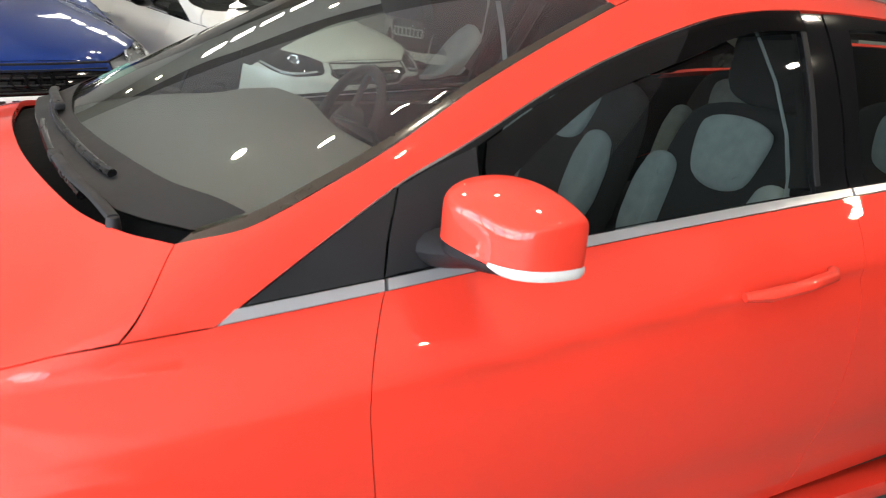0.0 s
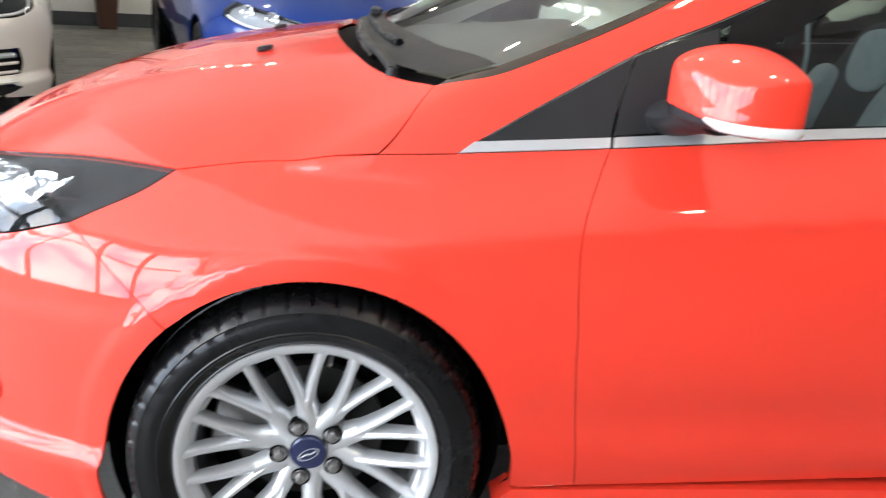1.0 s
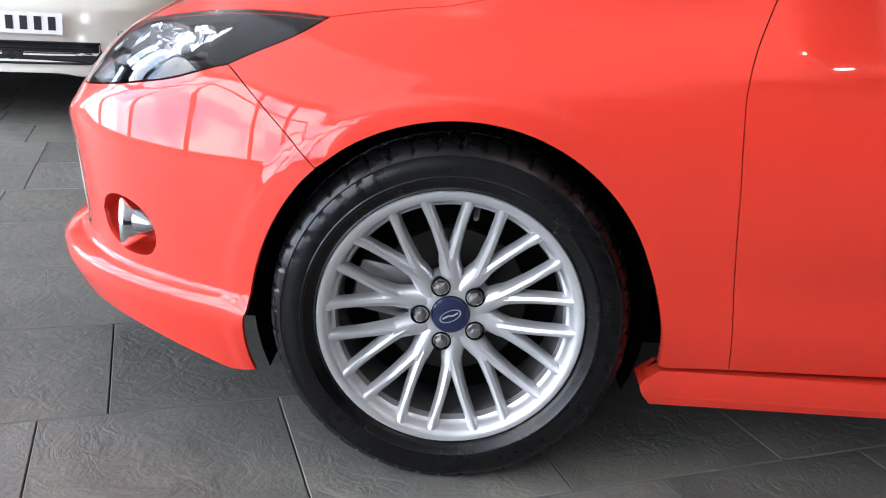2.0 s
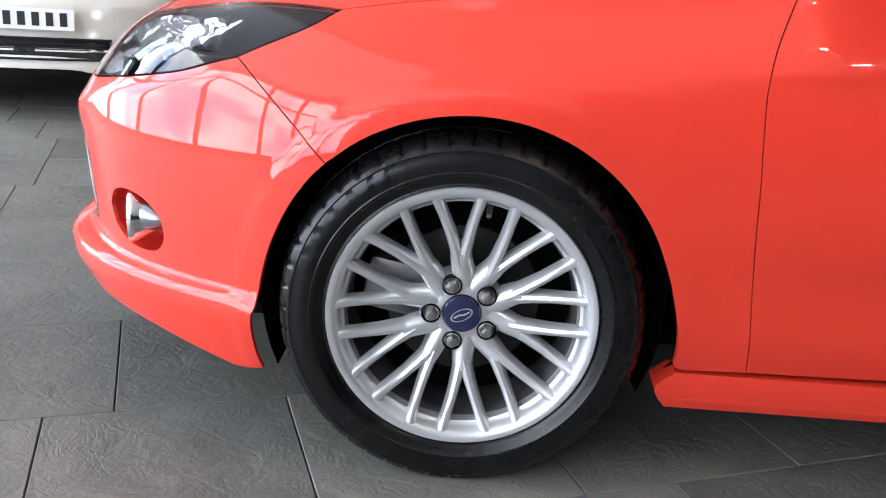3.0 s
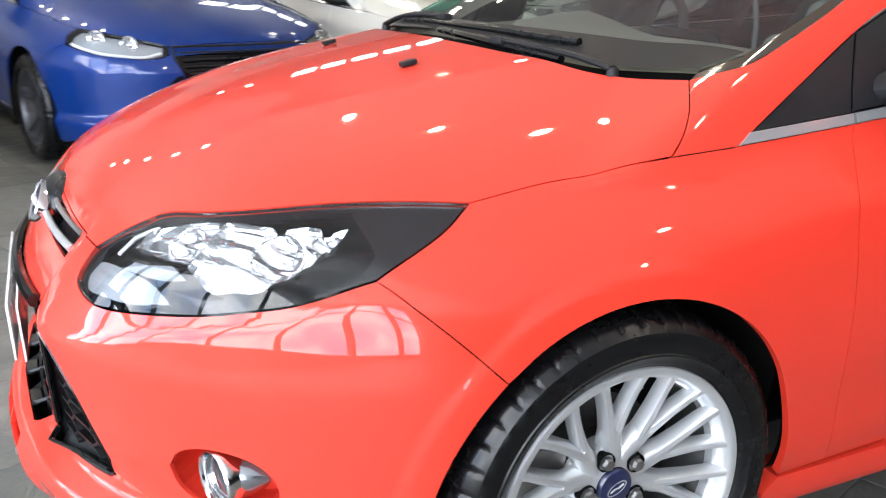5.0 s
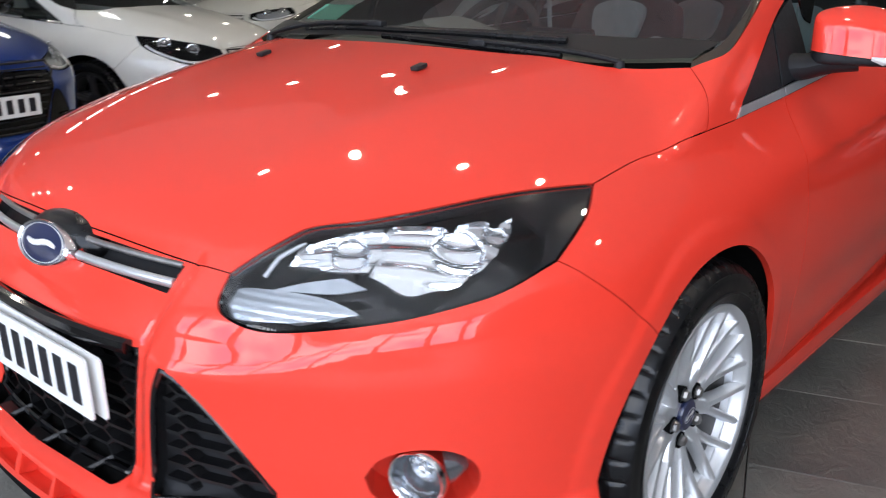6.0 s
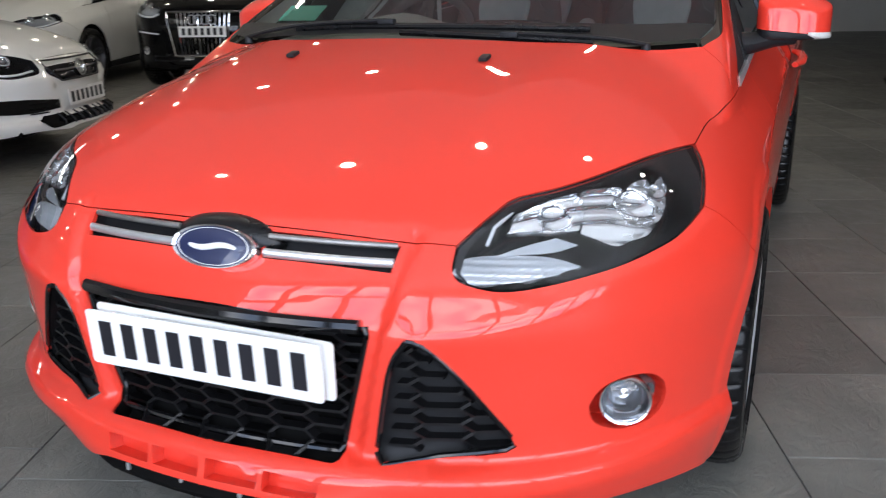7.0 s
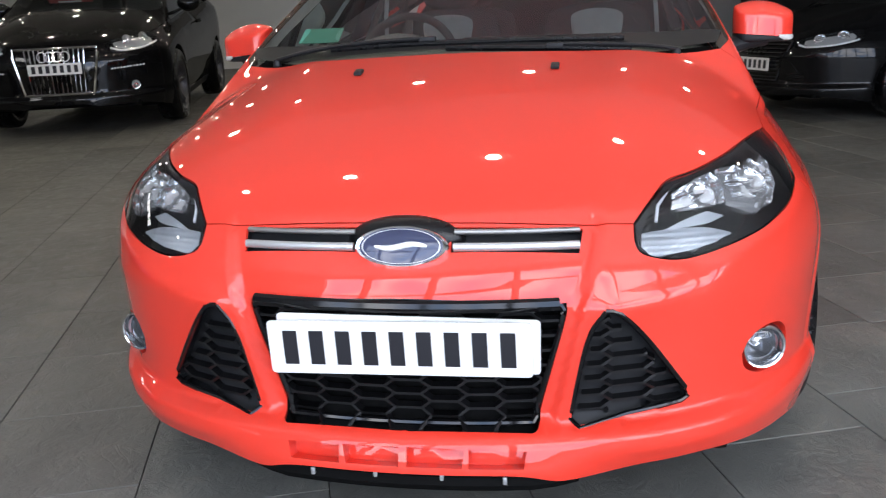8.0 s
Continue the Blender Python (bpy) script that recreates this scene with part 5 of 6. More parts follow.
for y in (-0.62, 0.62, -0.1, 0.1):
    bm = bmesh.new()
    lathe(bm, [(0.036, 0.0), (0.034, 0.006), (0.028, 0.004), (0.0005, -0.004)], 24, Matrix.Translation((0.42 + 0.12 * y * y, y, 1.005 - 0.03 * abs(y))) @ Matrix.Diagonal((0.7, 1.4, 1, 1)))
    part("dash_vent", bm, PLASTIC, car)
bm = bmesh.new()
box(bm, 2.5, 1.45, 0.05, pose(1.7, 0, 0.30), 0.02)
part("cabin_floor", bm, DARK, car)
sw = empty("steering_wheel")
sw.parent = car
sw.matrix_local = pose(0.90, 0.36, 0.925, 0, -64, 0)
bm = bmesh.new()
ring = [(0.185 * math.cos(a), 0.185 * math.sin(a), 0) for a in np.linspace(0, 2 * math.pi, 41)]
tube(bm, ring, 0.016, 10)
part("steering_rim", bm, PLASTIC, sw)
bm = bmesh.new()
lathe(bm, [(0.075, -0.02), (0.07, 0.015), (0.05, 0.028), (0.0005, 0.03)], 28)
box(bm, 0.34, 0.03, 0.012, Matrix(), 0.004)
box(bm, 0.03, 0.17, 0.012, pose(0, -0.09, 0), 0.004)
part("steering_hub", bm, PLASTIC, sw)


def cushion(bm, sx, sy, sz, m, r=0.05, bulge=0.02):
    """A padded block with soft corners."""
    tmp = bmesh.new()
    bmesh.ops.create_cube(tmp, size=1)
    bmesh.ops.subdivide_edges(tmp, edges=tmp.edges[:], cuts=7, use_grid_fill=True)
    made = {}
    for v in tmp.verts:
        c = v.co * 2
        k = 1 - 0.10 * (abs(c.x * c.y) ** 3 + abs(c.y * c.z) ** 3 + abs(c.x * c.z) ** 3)
        made[v] = bm.verts.new(m @ Vector((c.x * k * sx / 2, c.y * k * sy / 2, c.z * k * sz / 2 + bulge * (1 - c.x * c.x) * (1 - c.y * c.y) * c.z)))
    for f in tmp.faces:
        bm.faces.new([made[v] for v in f.verts])
    tmp.free()


def seat(x, y, wide=0.50, rear=False):
    st = empty("car_seat")
    st.parent = car
    st["label"] = "dark fabric seat with pale grey bolsters"
    bm = bmesh.new()
    cushion(bm, 0.52, wide, 0.16, pose(x, y, 0.56, 0, -8, 0))
    part("seat_cushion", bm, SEATD, st)
    bm = bmesh.new()
    cushion(bm, 0.15, wide, 0.58, pose(x + 0.315, y, 0.81, 0, 18, 0))
    part("seat_back", bm, SEATD, st)
    bm = bmesh.new()
    cushion(bm, 0.05, 0.225, 0.165, pose(x + 0.288, y, 0.985, 0, 18, 0))
    for v in bm.verts:
        v.co.y = y + (v.co.y - y) * (1 + 1.8 * (v.co.z - 0.985))
    part("shoulder_panel", bm, SEATL, st)
    for s in (-1, 1):
        bm = bmesh.new()
        cushion(bm, 0.09, 0.10, 0.28, pose(x + 0.215, y + s * (wide / 2 - 0.05), 0.795, 0, 18, 0))
        part("side_bolster", bm, SEATL, st)
        bm = bmesh.new()
        tube(bm, [(x + 0.395, y + s * 0.06, 1.06), (x + 0.425, y + s * 0.06, 1.18)], 0.007, 8)
        part("headrest_post", bm, CHROME, st)
    bm = bmesh.new()
    cushion(bm, 0.11, 0.27, 0.19, pose(x + 0.425, y, 1.212, 0, 14, 0))
    part("headrest", bm, SEATD, st)


seat(1.42, -0.355)
seat(1.42, 0.34)
seat(2.20, -0.36, 0.54)
seat(2.20, 0.36, 0.54)
for s in (-1, 1):
    bm = bmesh.new()
    tube(bm, [(1.515, s * 0.555, 1.30), (1.563, s * 0.585, 1.206), (1.605, s * 0.61, 1.09), (1.635, s * 0.62, 0.974), (1.64, s * 0.62, 0.80)], 0.010, 6, 0.3)
    part("seat_belt", bm, SEATL, car)
    bm = bmesh.new()
    tube(bm, [(1.61, s * 0.70, 0.98), (1.645, s * 0.64, 1.14), (1.68, s * 0.55, 1.31)], [0.05, 0.04, 0.04], 10, 0.4)
    part("pillar_trim", bm, PLASTIC, car)
    bm = bmesh.new()
    box(bm, 1.1, 0.05, 0.55, pose(1.08, s * 0.745, 0.66), 0.02)
    part("door_card", bm, SEATD, car)
make("headlining", sheet([[(2.5, -0.50, 1.36), (2.2, -0.48, 1.405), (1.7, -0.47, 1.43), (1.35, -0.48, 1.415), (1.12, -0.54, 1.349)], [(1.12, -0.54, 1.349), (1.07, -0.3, 1.395), (1.06, 0, 1.41)], [(1.06, 0, 1.41), (2.6, 0, 1.40)], [(2.6, 0, 1.40), (2.5, -0.50, 1.36)]], Along((0, 0, 1)), body, 0.06, off=-0.035, gap=0, depth=0, both=True), HEADLINE, car, "", "both")
bm = bmesh.new()
box(bm, 0.03, 0.24, 0.07, pose(0.90, 0, 1.30, 0, -20, 0), 0.012)
tube(bm, [(0.89, 0, 1.31), (0.93, 0, 1.36)], 0.01, 8)
part("rear_view_mirror", bm, PLASTIC, car)
bm = bmesh.new()
box(bm, 0.09, 0.13, 0.002, pose(0.30, 0.50, 1.052, 0, -27, 0))
part("screen_sticker", bm, GREEN, car, "small green sticker inside the windscreen")


# ---- the other cars ----
LAMP_KINDS = {
    "swept": (LAMP_TOP, LAMP_LOW, LAMP_BACK),
    "wedge": (
        [(-0.765, -0.405, 0.708), (-0.68, -0.54, 0.752), (-0.55, -0.665, 0.785), (-0.415, -0.735, 0.800)],
        [(-0.765, -0.405, 0.708), (-0.79, -0.42, 0.660), (-0.765, -0.53, 0.640), (-0.64, -0.69, 0.655), (-0.50, -0.775, 0.685), (-0.43, -0.800, 0.705)],
        [(-0.43, -0.800, 0.705), (-0.40, -0.780, 0.750), (-0.415, -0.735, 0.800)],
    ),
    "pointed": (
        [(-0.765, -0.405, 0.708), (-0.70, -0.50, 0.752), (-0.58, -0.63, 0.790), (-0.33, -0.745, 0.815)],
        [(-0.765, -0.405, 0.708), (-0.80, -0.43, 0.620), (-0.74, -0.58, 0.598), (-0.63, -0.70, 0.625), (-0.48, -0.785, 0.700), (-0.40, -0.795, 0.755)],
        [(-0.40, -0.795, 0.755), (-0.365, -0.775, 0.785), (-0.33, -0.745, 0.815)],
    ),
    "oval": (
        [(-0.690, -0.520, 0.745), (-0.60, -0.595, 0.785), (-0.48, -0.665, 0.805), (-0.36, -0.720, 0.805)],
        [(-0.690, -0.520, 0.745), (-0.735, -0.535, 0.690), (-0.71, -0.615, 0.640), (-0.60, -0.715, 0.640), (-0.47, -0.790, 0.675), (-0.39, -0.800, 0.735)],
        [(-0.39, -0.800, 0.735), (-0.355, -0.775, 0.775), (-0.36, -0.720, 0.805)],
    ),
}


def parked_car(name, label, where, heading, size, paint, grille, plate_z=0.48, board_red=False, rim=None, chrome_grille=False, upright=0.0, lamp="swept", wide_grille=1.0):
    """A parked car of the same build-up: skin, glass, lamps, grille and wheels. size: scale along, across and up."""
    top = tagged(empty(name), label, "car", "parked cars")
    sx, sy, sz = size
    lamp_top, lamp_low, lamp_back = LAMP_KINDS[lamp]
    hood_lead = HOOD_LEAD[:3] + [lamp_top[0]]
    hood_side = [lamp_top[-1]] + [p for p in HOOD_SIDE if p[0] > lamp_top[-1][0] + 0.05]
    wing_seam = WING_SEAM[:2] + [lamp_low[-1]]

    def low(x, Y, z):
        f = smax(Y - side_y(x, np.minimum(z, 2)), (z - hood_z(x, Y)) * 0.92, 0.06)
        nose = nose_x(Y, z) * (1 - upright) + upright * (0.90 - 0.30 * Y**2 - 0.62 * Y**6 - 0.6 * np.clip(z - 0.66, 0, 1) ** 1.5)
        f = smax(f, (-x - nose) * 0.9, 0.04)
        f = smax(f, x - 3.42 + 0.2 * Y**2, 0.06)
        return smax(f, 0.14 - z, 0.02)

    def skin(x, y, z):
        return smin(low(x, np.abs(y), z), upper(x, np.abs(y), z), 0.02)

    def put(nm, segs, view, mat, parent, mirror, step=0.05, off=0.0, gap=0.002, depth=0.01, holes=(), lab=""):
        return make(nm, sheet(segs, view, skin, step, off=off, gap=gap, depth=depth, both=mirror == "both", edge=0.03, holes=holes), mat, parent, lab, mirror)

    put("bonnet", [hood_lead, lamp_top, hood_side, HOOD_FOLD, HOOD_REAR, [(0.022, 0, 0.998), (-0.795, 0, 0.720)]], TOP, paint, top, "both")
    put("front_bumper", [hood_lead, lamp_low, wing_seam[::-1], BUMP_TAIL, BUMP_LOW, [(-0.938, 0, 0.249), (-0.885, 0, 0.5), (-0.795, 0, 0.720)]], NOSE, paint, top, "both", 0.035)
    for mir in (None, "twin"):
        put("front_wing", [lamp_back, hood_side, [(0.10, -0.800, 0.864), (0.232, -0.803, 0.873)], belt_line(0.232, 0.503), DOOR_SEAM, [(0.510, -0.855, 0.244), (0.383, -0.87, 0.236)], arch(0, -13, 133), wing_seam], SIDE, paint, top, mir, 0.04)
        put("front_door", [belt_line(0.503, 1.641), REAR_SEAM, [(1.575, -0.86, 0.262), (0.510, -0.855, 0.244)], DOOR_SEAM[::-1]], SIDE, paint, top, mir)
        put("rear_door", [belt_line(1.641, 2.42), [(2.42, -0.80, 1.042), (2.30, -0.905, 0.62)], arch(2.648, 152, 196, n=7)[1:], [(2.31, -0.86, 0.224), (1.575, -0.86, 0.262)], REAR_SEAM[::-1]], SIDE, paint, top, mir)
        put("rear_quarter", [[(2.42, -0.80, 1.042), (3.05, -0.75, 1.04)], [(3.05, -0.75, 1.04), (3.05, -0.82, 0.25)], [(3.05, -0.82, 0.25), (2.99, -0.88, 0.25)], arch(2.648, -11, 152, n=14), [(2.30, -0.905, 0.62), (2.42, -0.80, 1.042)]], SIDE, paint, top, mir)
        put("sill", [[(0.36, -0.85, 0.236), (2.31, -0.85, 0.245)], [(2.31, -0.85, 0.245), (2.32, -0.82, 0.16)], [(2.32, -0.82, 0.16), (0.40, -0.84, 0.16)], [(0.40, -0.84, 0.16), (0.36, -0.85, 0.236)]], Along((0, -1, 0)), PLASTIC, top, mir)
        put("side_frame", [[(0.10, -0.800, 0.864), (0.232, -0.803, 0.873)], FRAME_EDGE, [(2.75, -0.64, 1.20), (2.62, -0.55, 1.36)], [(2.62, -0.55, 1.36), (1.7, -0.49, 1.43), (1.35, -0.50, 1.415), (1.08, -0.571, 1.349)], SCREEN_EDGE[::-1], HOOD_FOLD[::-1]], PILLAR, paint, top, mir, 0.04)
        put("side_glass", [FRAME_EDGE, [(2.75, -0.64, 1.20), belt(2.55)], belt_line(2.55, 0.235)], SIDE, GLOSSB if paint is BLACKP else GLASS, top, mir, 0.06, off=-0.006, gap=0.001, depth=0).visible_shadow = False
        put("belt_trim", [belt_line(0.24, 2.55), [belt(2.55), belt(2.55, 0.016)], belt_line(2.55, 0.26, 0.016), [belt(0.26, 0.016), belt(0.24)]], SIDE, CHROME if paint is not BLACKP else GLOSSB, top, mir, 0.05, off=0.004)
        hl = put("headlamp", [lamp_top, lamp_back[::-1], lamp_low[::-1]], EYE_L, MASK, top, mir, 0.04, off=-0.03, depth=-0.03, gap=0)
        put("lens", [lamp_top, lamp_back[::-1], lamp_low[::-1]], EYE_L, LENS, hl, mir, 0.04, off=0.002, depth=0).visible_shadow = False
        middle = np.mean(lamp_top + lamp_low[1:] + lamp_back[1:-1], axis=0)

        def within(line, k, shift=(0, 0, 0)):
            """A line of the lamp's outline drawn in towards its middle."""
            return [tuple(middle + k * (np.array(p) - middle) + np.array(shift)) for p in line]

        fill = 0.90 if paint is BLUE else 0.74
        put("reflector", [within(lamp_top, fill), within(lamp_back[::-1], fill), within(lamp_low[::-1], fill)], EYE_L, LENSW if lamp == "wedge" else GLOSSB, hl, mir, 0.03, off=-0.024)
        s = -1 if mir is None else 1
        face = Vector((-0.60, s * 0.72, 0.20)).normalized().to_track_quat("Z", "Y").to_matrix().to_4x4()
        axis = np.array(lamp_back[1]) - np.array(lamp_low[1])
        for k in (-0.17, 0.15):
            q = settle(skin, [middle + k * axis + np.array((0, 0, 0.012))])
            q = (q - 0.014 * slope(skin, q))[0]
            bm = bmesh.new()
            lathe(bm, [(0.046, -0.012), (0.046, 0.0), (0.040, 0.003), (0.036, -0.010), (0.030, -0.006), (0.018, 0.004), (0.001, 0.008)], 24, Matrix.Translation((q[0], s * abs(q[1]), q[2])) @ face)
            part("projector", bm, BRIGHT, hl)
        run = settle(skin, np.array(spline(within(lamp_low[1:], 0.86), 0.03)))
        run = run - 0.010 * slope(skin, run)
        bm = bmesh.new()
        tube(bm, [(x_, s * abs(y_), z_) for x_, y_, z_ in run], 0.0085, 8)
        part("running_light", bm, CLEARW, hl)
        side_intake = {
            "bar": [[(-0.79, -0.48, 0.470), (-0.72, -0.60, 0.488), (-0.62, -0.70, 0.490)], [(-0.62, -0.70, 0.490), (-0.60, -0.72, 0.40), (-0.64, -0.69, 0.285)], [(-0.64, -0.69, 0.285), (-0.72, -0.59, 0.270), (-0.79, -0.49, 0.285)], [(-0.79, -0.49, 0.285), (-0.80, -0.47, 0.36), (-0.79, -0.48, 0.470)]],
            "wide": [[(-0.86, -0.30, 0.435), (-0.76, -0.55, 0.465), (-0.58, -0.745, 0.475)], [(-0.58, -0.745, 0.475), (-0.54, -0.775, 0.44), (-0.55, -0.77, 0.39)], [(-0.55, -0.77, 0.39), (-0.74, -0.58, 0.365), (-0.87, -0.30, 0.375)], [(-0.87, -0.30, 0.375), (-0.86, -0.30, 0.435)]],
        }.get(grille, INTAKE_H)
        put("lower_intake", side_intake, NOSE, GLOSSB, top, mir, 0.04, off=0.004)
        s = -1 if mir is None else 1
        for k in range(3):
            bm = bmesh.new()
            ys, z = (np.linspace(0.42, 0.55, 6), 0.36 + 0.03 * k) if grille != "bar" else (np.linspace(0.45, 0.71, 8), 0.315 + 0.047 * k)
            tube(bm, [(-(float(nose_x(np.array(y), np.array(z))) + 0.006), s * y, z) for y in ys], 0.005 if grille != "bar" else 0.009, 6)
            part("intake_slat", bm, paint if grille == "bar" else GLOSSB, top)
        if grille == "bar":
            bm = bmesh.new()
            tube(bm, [(-(float(nose_x(np.array(y), np.array(0.452))) + 0.002), s * y, 0.452) for y in np.linspace(0.49, 0.695, 8)], 0.020, 8, 0.8)
            part("running_light", bm, LENSW, top)
        bm = bmesh.new()
        bmesh.ops.create_uvsphere(bm, u_segments=20, v_segments=12, radius=1, matrix=pose(0.66, s * 0.93, 1.02) @ Matrix.Diagonal((0.075, 0.115, 0.075, 1)))
        mh = part("door_mirror", bm, paint if paint is not WHITE else GLOSSB, top)
        bm = bmesh.new()
        tube(bm, [(0.64, s * 0.76, 0.935), (0.65, s * 0.86, 0.975)], [0.03, 0.022], 8, 0.6)
        part("mirror_arm", bm, PLASTIC, mh)
        bm = bmesh.new()
        tube(bm, [(1.22, s * 0.90, 0.845), (1.30, s * 0.925, 0.85), (1.42, s * 0.922, 0.86), (1.48, s * 0.89, 0.866)], 0.015, 8, 0.7)
        part("door_handle", bm, paint, top)
        for cx in (0.0, 2.648):
            wm = wheel_pose(cx, s, 0.79)
            wm = Matrix.Diagonal((1 / sx, 1 / sy, 1 / sz, 1)) @ Matrix.Translation((cx * sx, s * 0.79 * sy, 0.318 * sz)) @ wm.to_3x3().to_4x4() @ Matrix.Scale(0.97 * sz, 4)
            wm = Matrix.Translation(wm.translation) @ (wm.to_3x3().to_4x4())
            build_wheel(top, wm, "five", rim_mat=rim or ALLOY, seg=48)
            bm = bmesh.new()
            ring_r = []
            for y in (0.885, 0.55):
                ring_r.append([bm.verts.new((cx + 0.362 * math.cos(a), s * y, 0.318 + 0.362 * math.sin(a))) for a in np.linspace(radians(-24), radians(204), 24)])
            for i in range(23):
                bm.faces.new((ring_r[0][i], ring_r[0][i + 1], ring_r[1][i + 1], ring_r[1][i]))
            bm.faces.new(ring_r[1])
            part("wheel_housing", bm, DARK, top)
    put("roof", [[(2.62, -0.55, 1.36), (1.7, -0.49, 1.43), (1.35, -0.50, 1.415), (1.08, -0.571, 1.349)], [(1.08, -0.571, 1.349), (1.02, 0, 1.41)], [(1.02, 0, 1.41), (2.75, 0, 1.40)], [(2.75, 0, 1.40), (2.62, -0.55, 1.36)]], Along((0, 0, 1)), paint, top, "both", 0.08)
    put("windscreen", [HOOD_REAR[::-1], SCREEN_EDGE, [(1.08, -0.571, 1.349), (1.02, 0, 1.41)], [(1.02, 0, 1.41), (0.022, 0, 0.998)]], SCREENV, SCREEN, top, "both", 0.07, off=-0.006, depth=0).visible_shadow = False
    put("tail", [[(3.05, -0.75, 1.04), (3.12, 0, 1.06)], [(3.12, 0, 1.06), (3.40, 0, 0.25)], [(3.40, 0, 0.25), (3.05, -0.82, 0.25)], [(3.05, -0.82, 0.25), (3.05, -0.75, 1.04)]], Along((1, 0, 0.15)), paint, top, "both", 0.1)
    bm = bmesh.new()
    box(bm, 2.7, 1.35, 0.62, pose(1.75, 0, 0.62), 0.05)
    for y in (-0.36, 0.36):
        for x in (1.45, 2.35):
            cushion(bm, 0.14, 0.46, 0.5, pose(x, y, 1.02, 0, 15, 0))
            cushion(bm, 0.09, 0.25, 0.16, pose(x + 0.09, y, 1.30, 0, 12, 0))
    part("cabin", bm, SEATD, top, "dark cabin seats")
    bm = bmesh.new()
    box(bm, 4.0, 1.3, 0.05, pose(1.25, 0, 0.24), 0.02)
    part("underbody", bm, DARK, top)
    # grille, emblem, plate
    nx = lambda y, z: float(-(nose_x(np.array(abs(y)), np.array(z)) * (1 - upright) + upright * (0.90 - 0.30 * y * y - 0.62 * abs(y) ** 6 - 0.6 * max(0, z - 0.66) ** 1.5)))
    if grille == "wide":
        put("splitter_grille", [[(-0.90, 0, 0.350), (-0.80, -0.46, 0.350)], [(-0.80, -0.46, 0.350), (-0.78, -0.52, 0.315), (-0.84, -0.44, 0.262)], [(-0.84, -0.44, 0.262), (-0.93, 0, 0.262)], [(-0.93, 0, 0.262), (-0.90, 0, 0.350)]], NOSE, GLOSSB, top, "both", 0.04, off=0.005)
        for y in np.linspace(-0.36, 0.36, 9):
            bm = bmesh.new()
            tube(bm, [(nx(y, z) - 0.010, y, z) for z in np.linspace(0.268, 0.345, 4)], 0.006, 6)
            part("splitter_slat", bm, PLASTIC, top)
    if grille == "frame" and chrome_grille:
        for s in (-1, 1):
            for y in np.linspace(0.46, 0.70, 11):
                bm = bmesh.new()
                box(bm, 0.012, 0.014, 0.012, pose(nx(y, 0.52) - 0.012, s * y, 0.52 + 0.07 * (y - 0.46)), 0.002)
                part("running_lamp_dot", bm, CLEARW, top)
            bm = bmesh.new()
            lathe(bm, [(0.036, -0.006), (0.036, 0.006), (0.028, 0.004), (0.001, 0.008)], 20, facing((nx(0.62, 0.38) - 0.006, s * 0.62, 0.38), (-0.9, s * 0.4, 0)))
            part("fog_lamp", bm, BRIGHT, top)
    if grille == "frame":
        gy0, gy1, gz0, gz1 = 0.29 * wide_grille, 0.35 * wide_grille, 0.34, 0.70
    elif grille == "wide":
        gy0, gy1, gz0, gz1 = 0.27, 0.36, 0.56, 0.70
    elif grille == "dark":
        gy0, gy1, gz0, gz1 = 0.30, 0.40, 0.36, 0.705
    else:
        gy0, gy1, gz0, gz1 = 0.36, 0.40, 0.30, 0.40
    gh = [[(-0.88, 0, gz1), (-0.86, -gy1, gz1)], [(-0.86, -gy1, gz1), (-0.87, -gy1 - 0.005, gz1 - 0.06), (-0.88, -gy0, gz0)], [(-0.88, -gy0, gz0), (-0.89, 0, gz0)], [(-0.89, 0, gz0), (-0.88, 0, gz1)]]
    put("grille", gh, NOSE, GLOSSB if grille != "bar" else PLASTIC, top, "both", 0.04, off=0.005)
    ring = [(-gy1 * t, gz1) for t in np.linspace(0, 1, 6)] + [(-gy1 - 0.005, gz1 - 0.05)] + [(-gy0, gz0)] + [(-gy0 * t, gz0) for t in np.linspace(0.9, 0, 6)]
    ring = ring + [(-y, z) for y, z in ring[::-1]][1:-1]
    bm = bmesh.new()
    tube(bm, [(nx(y, z) - 0.01, y, z) for y, z in ring] + [(nx(*ring[0]) - 0.01, *ring[0])], 0.010 if chrome_grille else 0.007, 6)
    part("grille_surround", bm, CHROME if chrome_grille else PLASTIC, top)
    if grille == "frame":
        for y in np.linspace(-0.26, 0.26, 13) * wide_grille:
            bm = bmesh.new()
            tube(bm, [(nx(y, z) - 0.010, y * (0.85 + 0.3 * (z - gz0)), z) for z in np.linspace(gz0 + 0.01, gz1 - 0.01, 5)], 0.005, 6)
            part("grille_slat", bm, CHROME, top)
    else:
        zs = [0.63] if grille == "wide" else np.linspace(gz0 + 0.03, gz1 - 0.03, 4 if grille == "bar" else 9)
        for z in zs:
            bm = bmesh.new()
            half = gy0 + (gy1 - gy0) * (z - gz0) / (gz1 - gz0) - 0.015
            tube(bm, [(nx(y, z) - 0.009, y, z) for y in np.linspace(-half, half, 9)], 0.009 if grille == "wide" else 0.005, 6)
            part("grille_slat", bm, CHROME if grille == "wide" else PLASTIC, top)
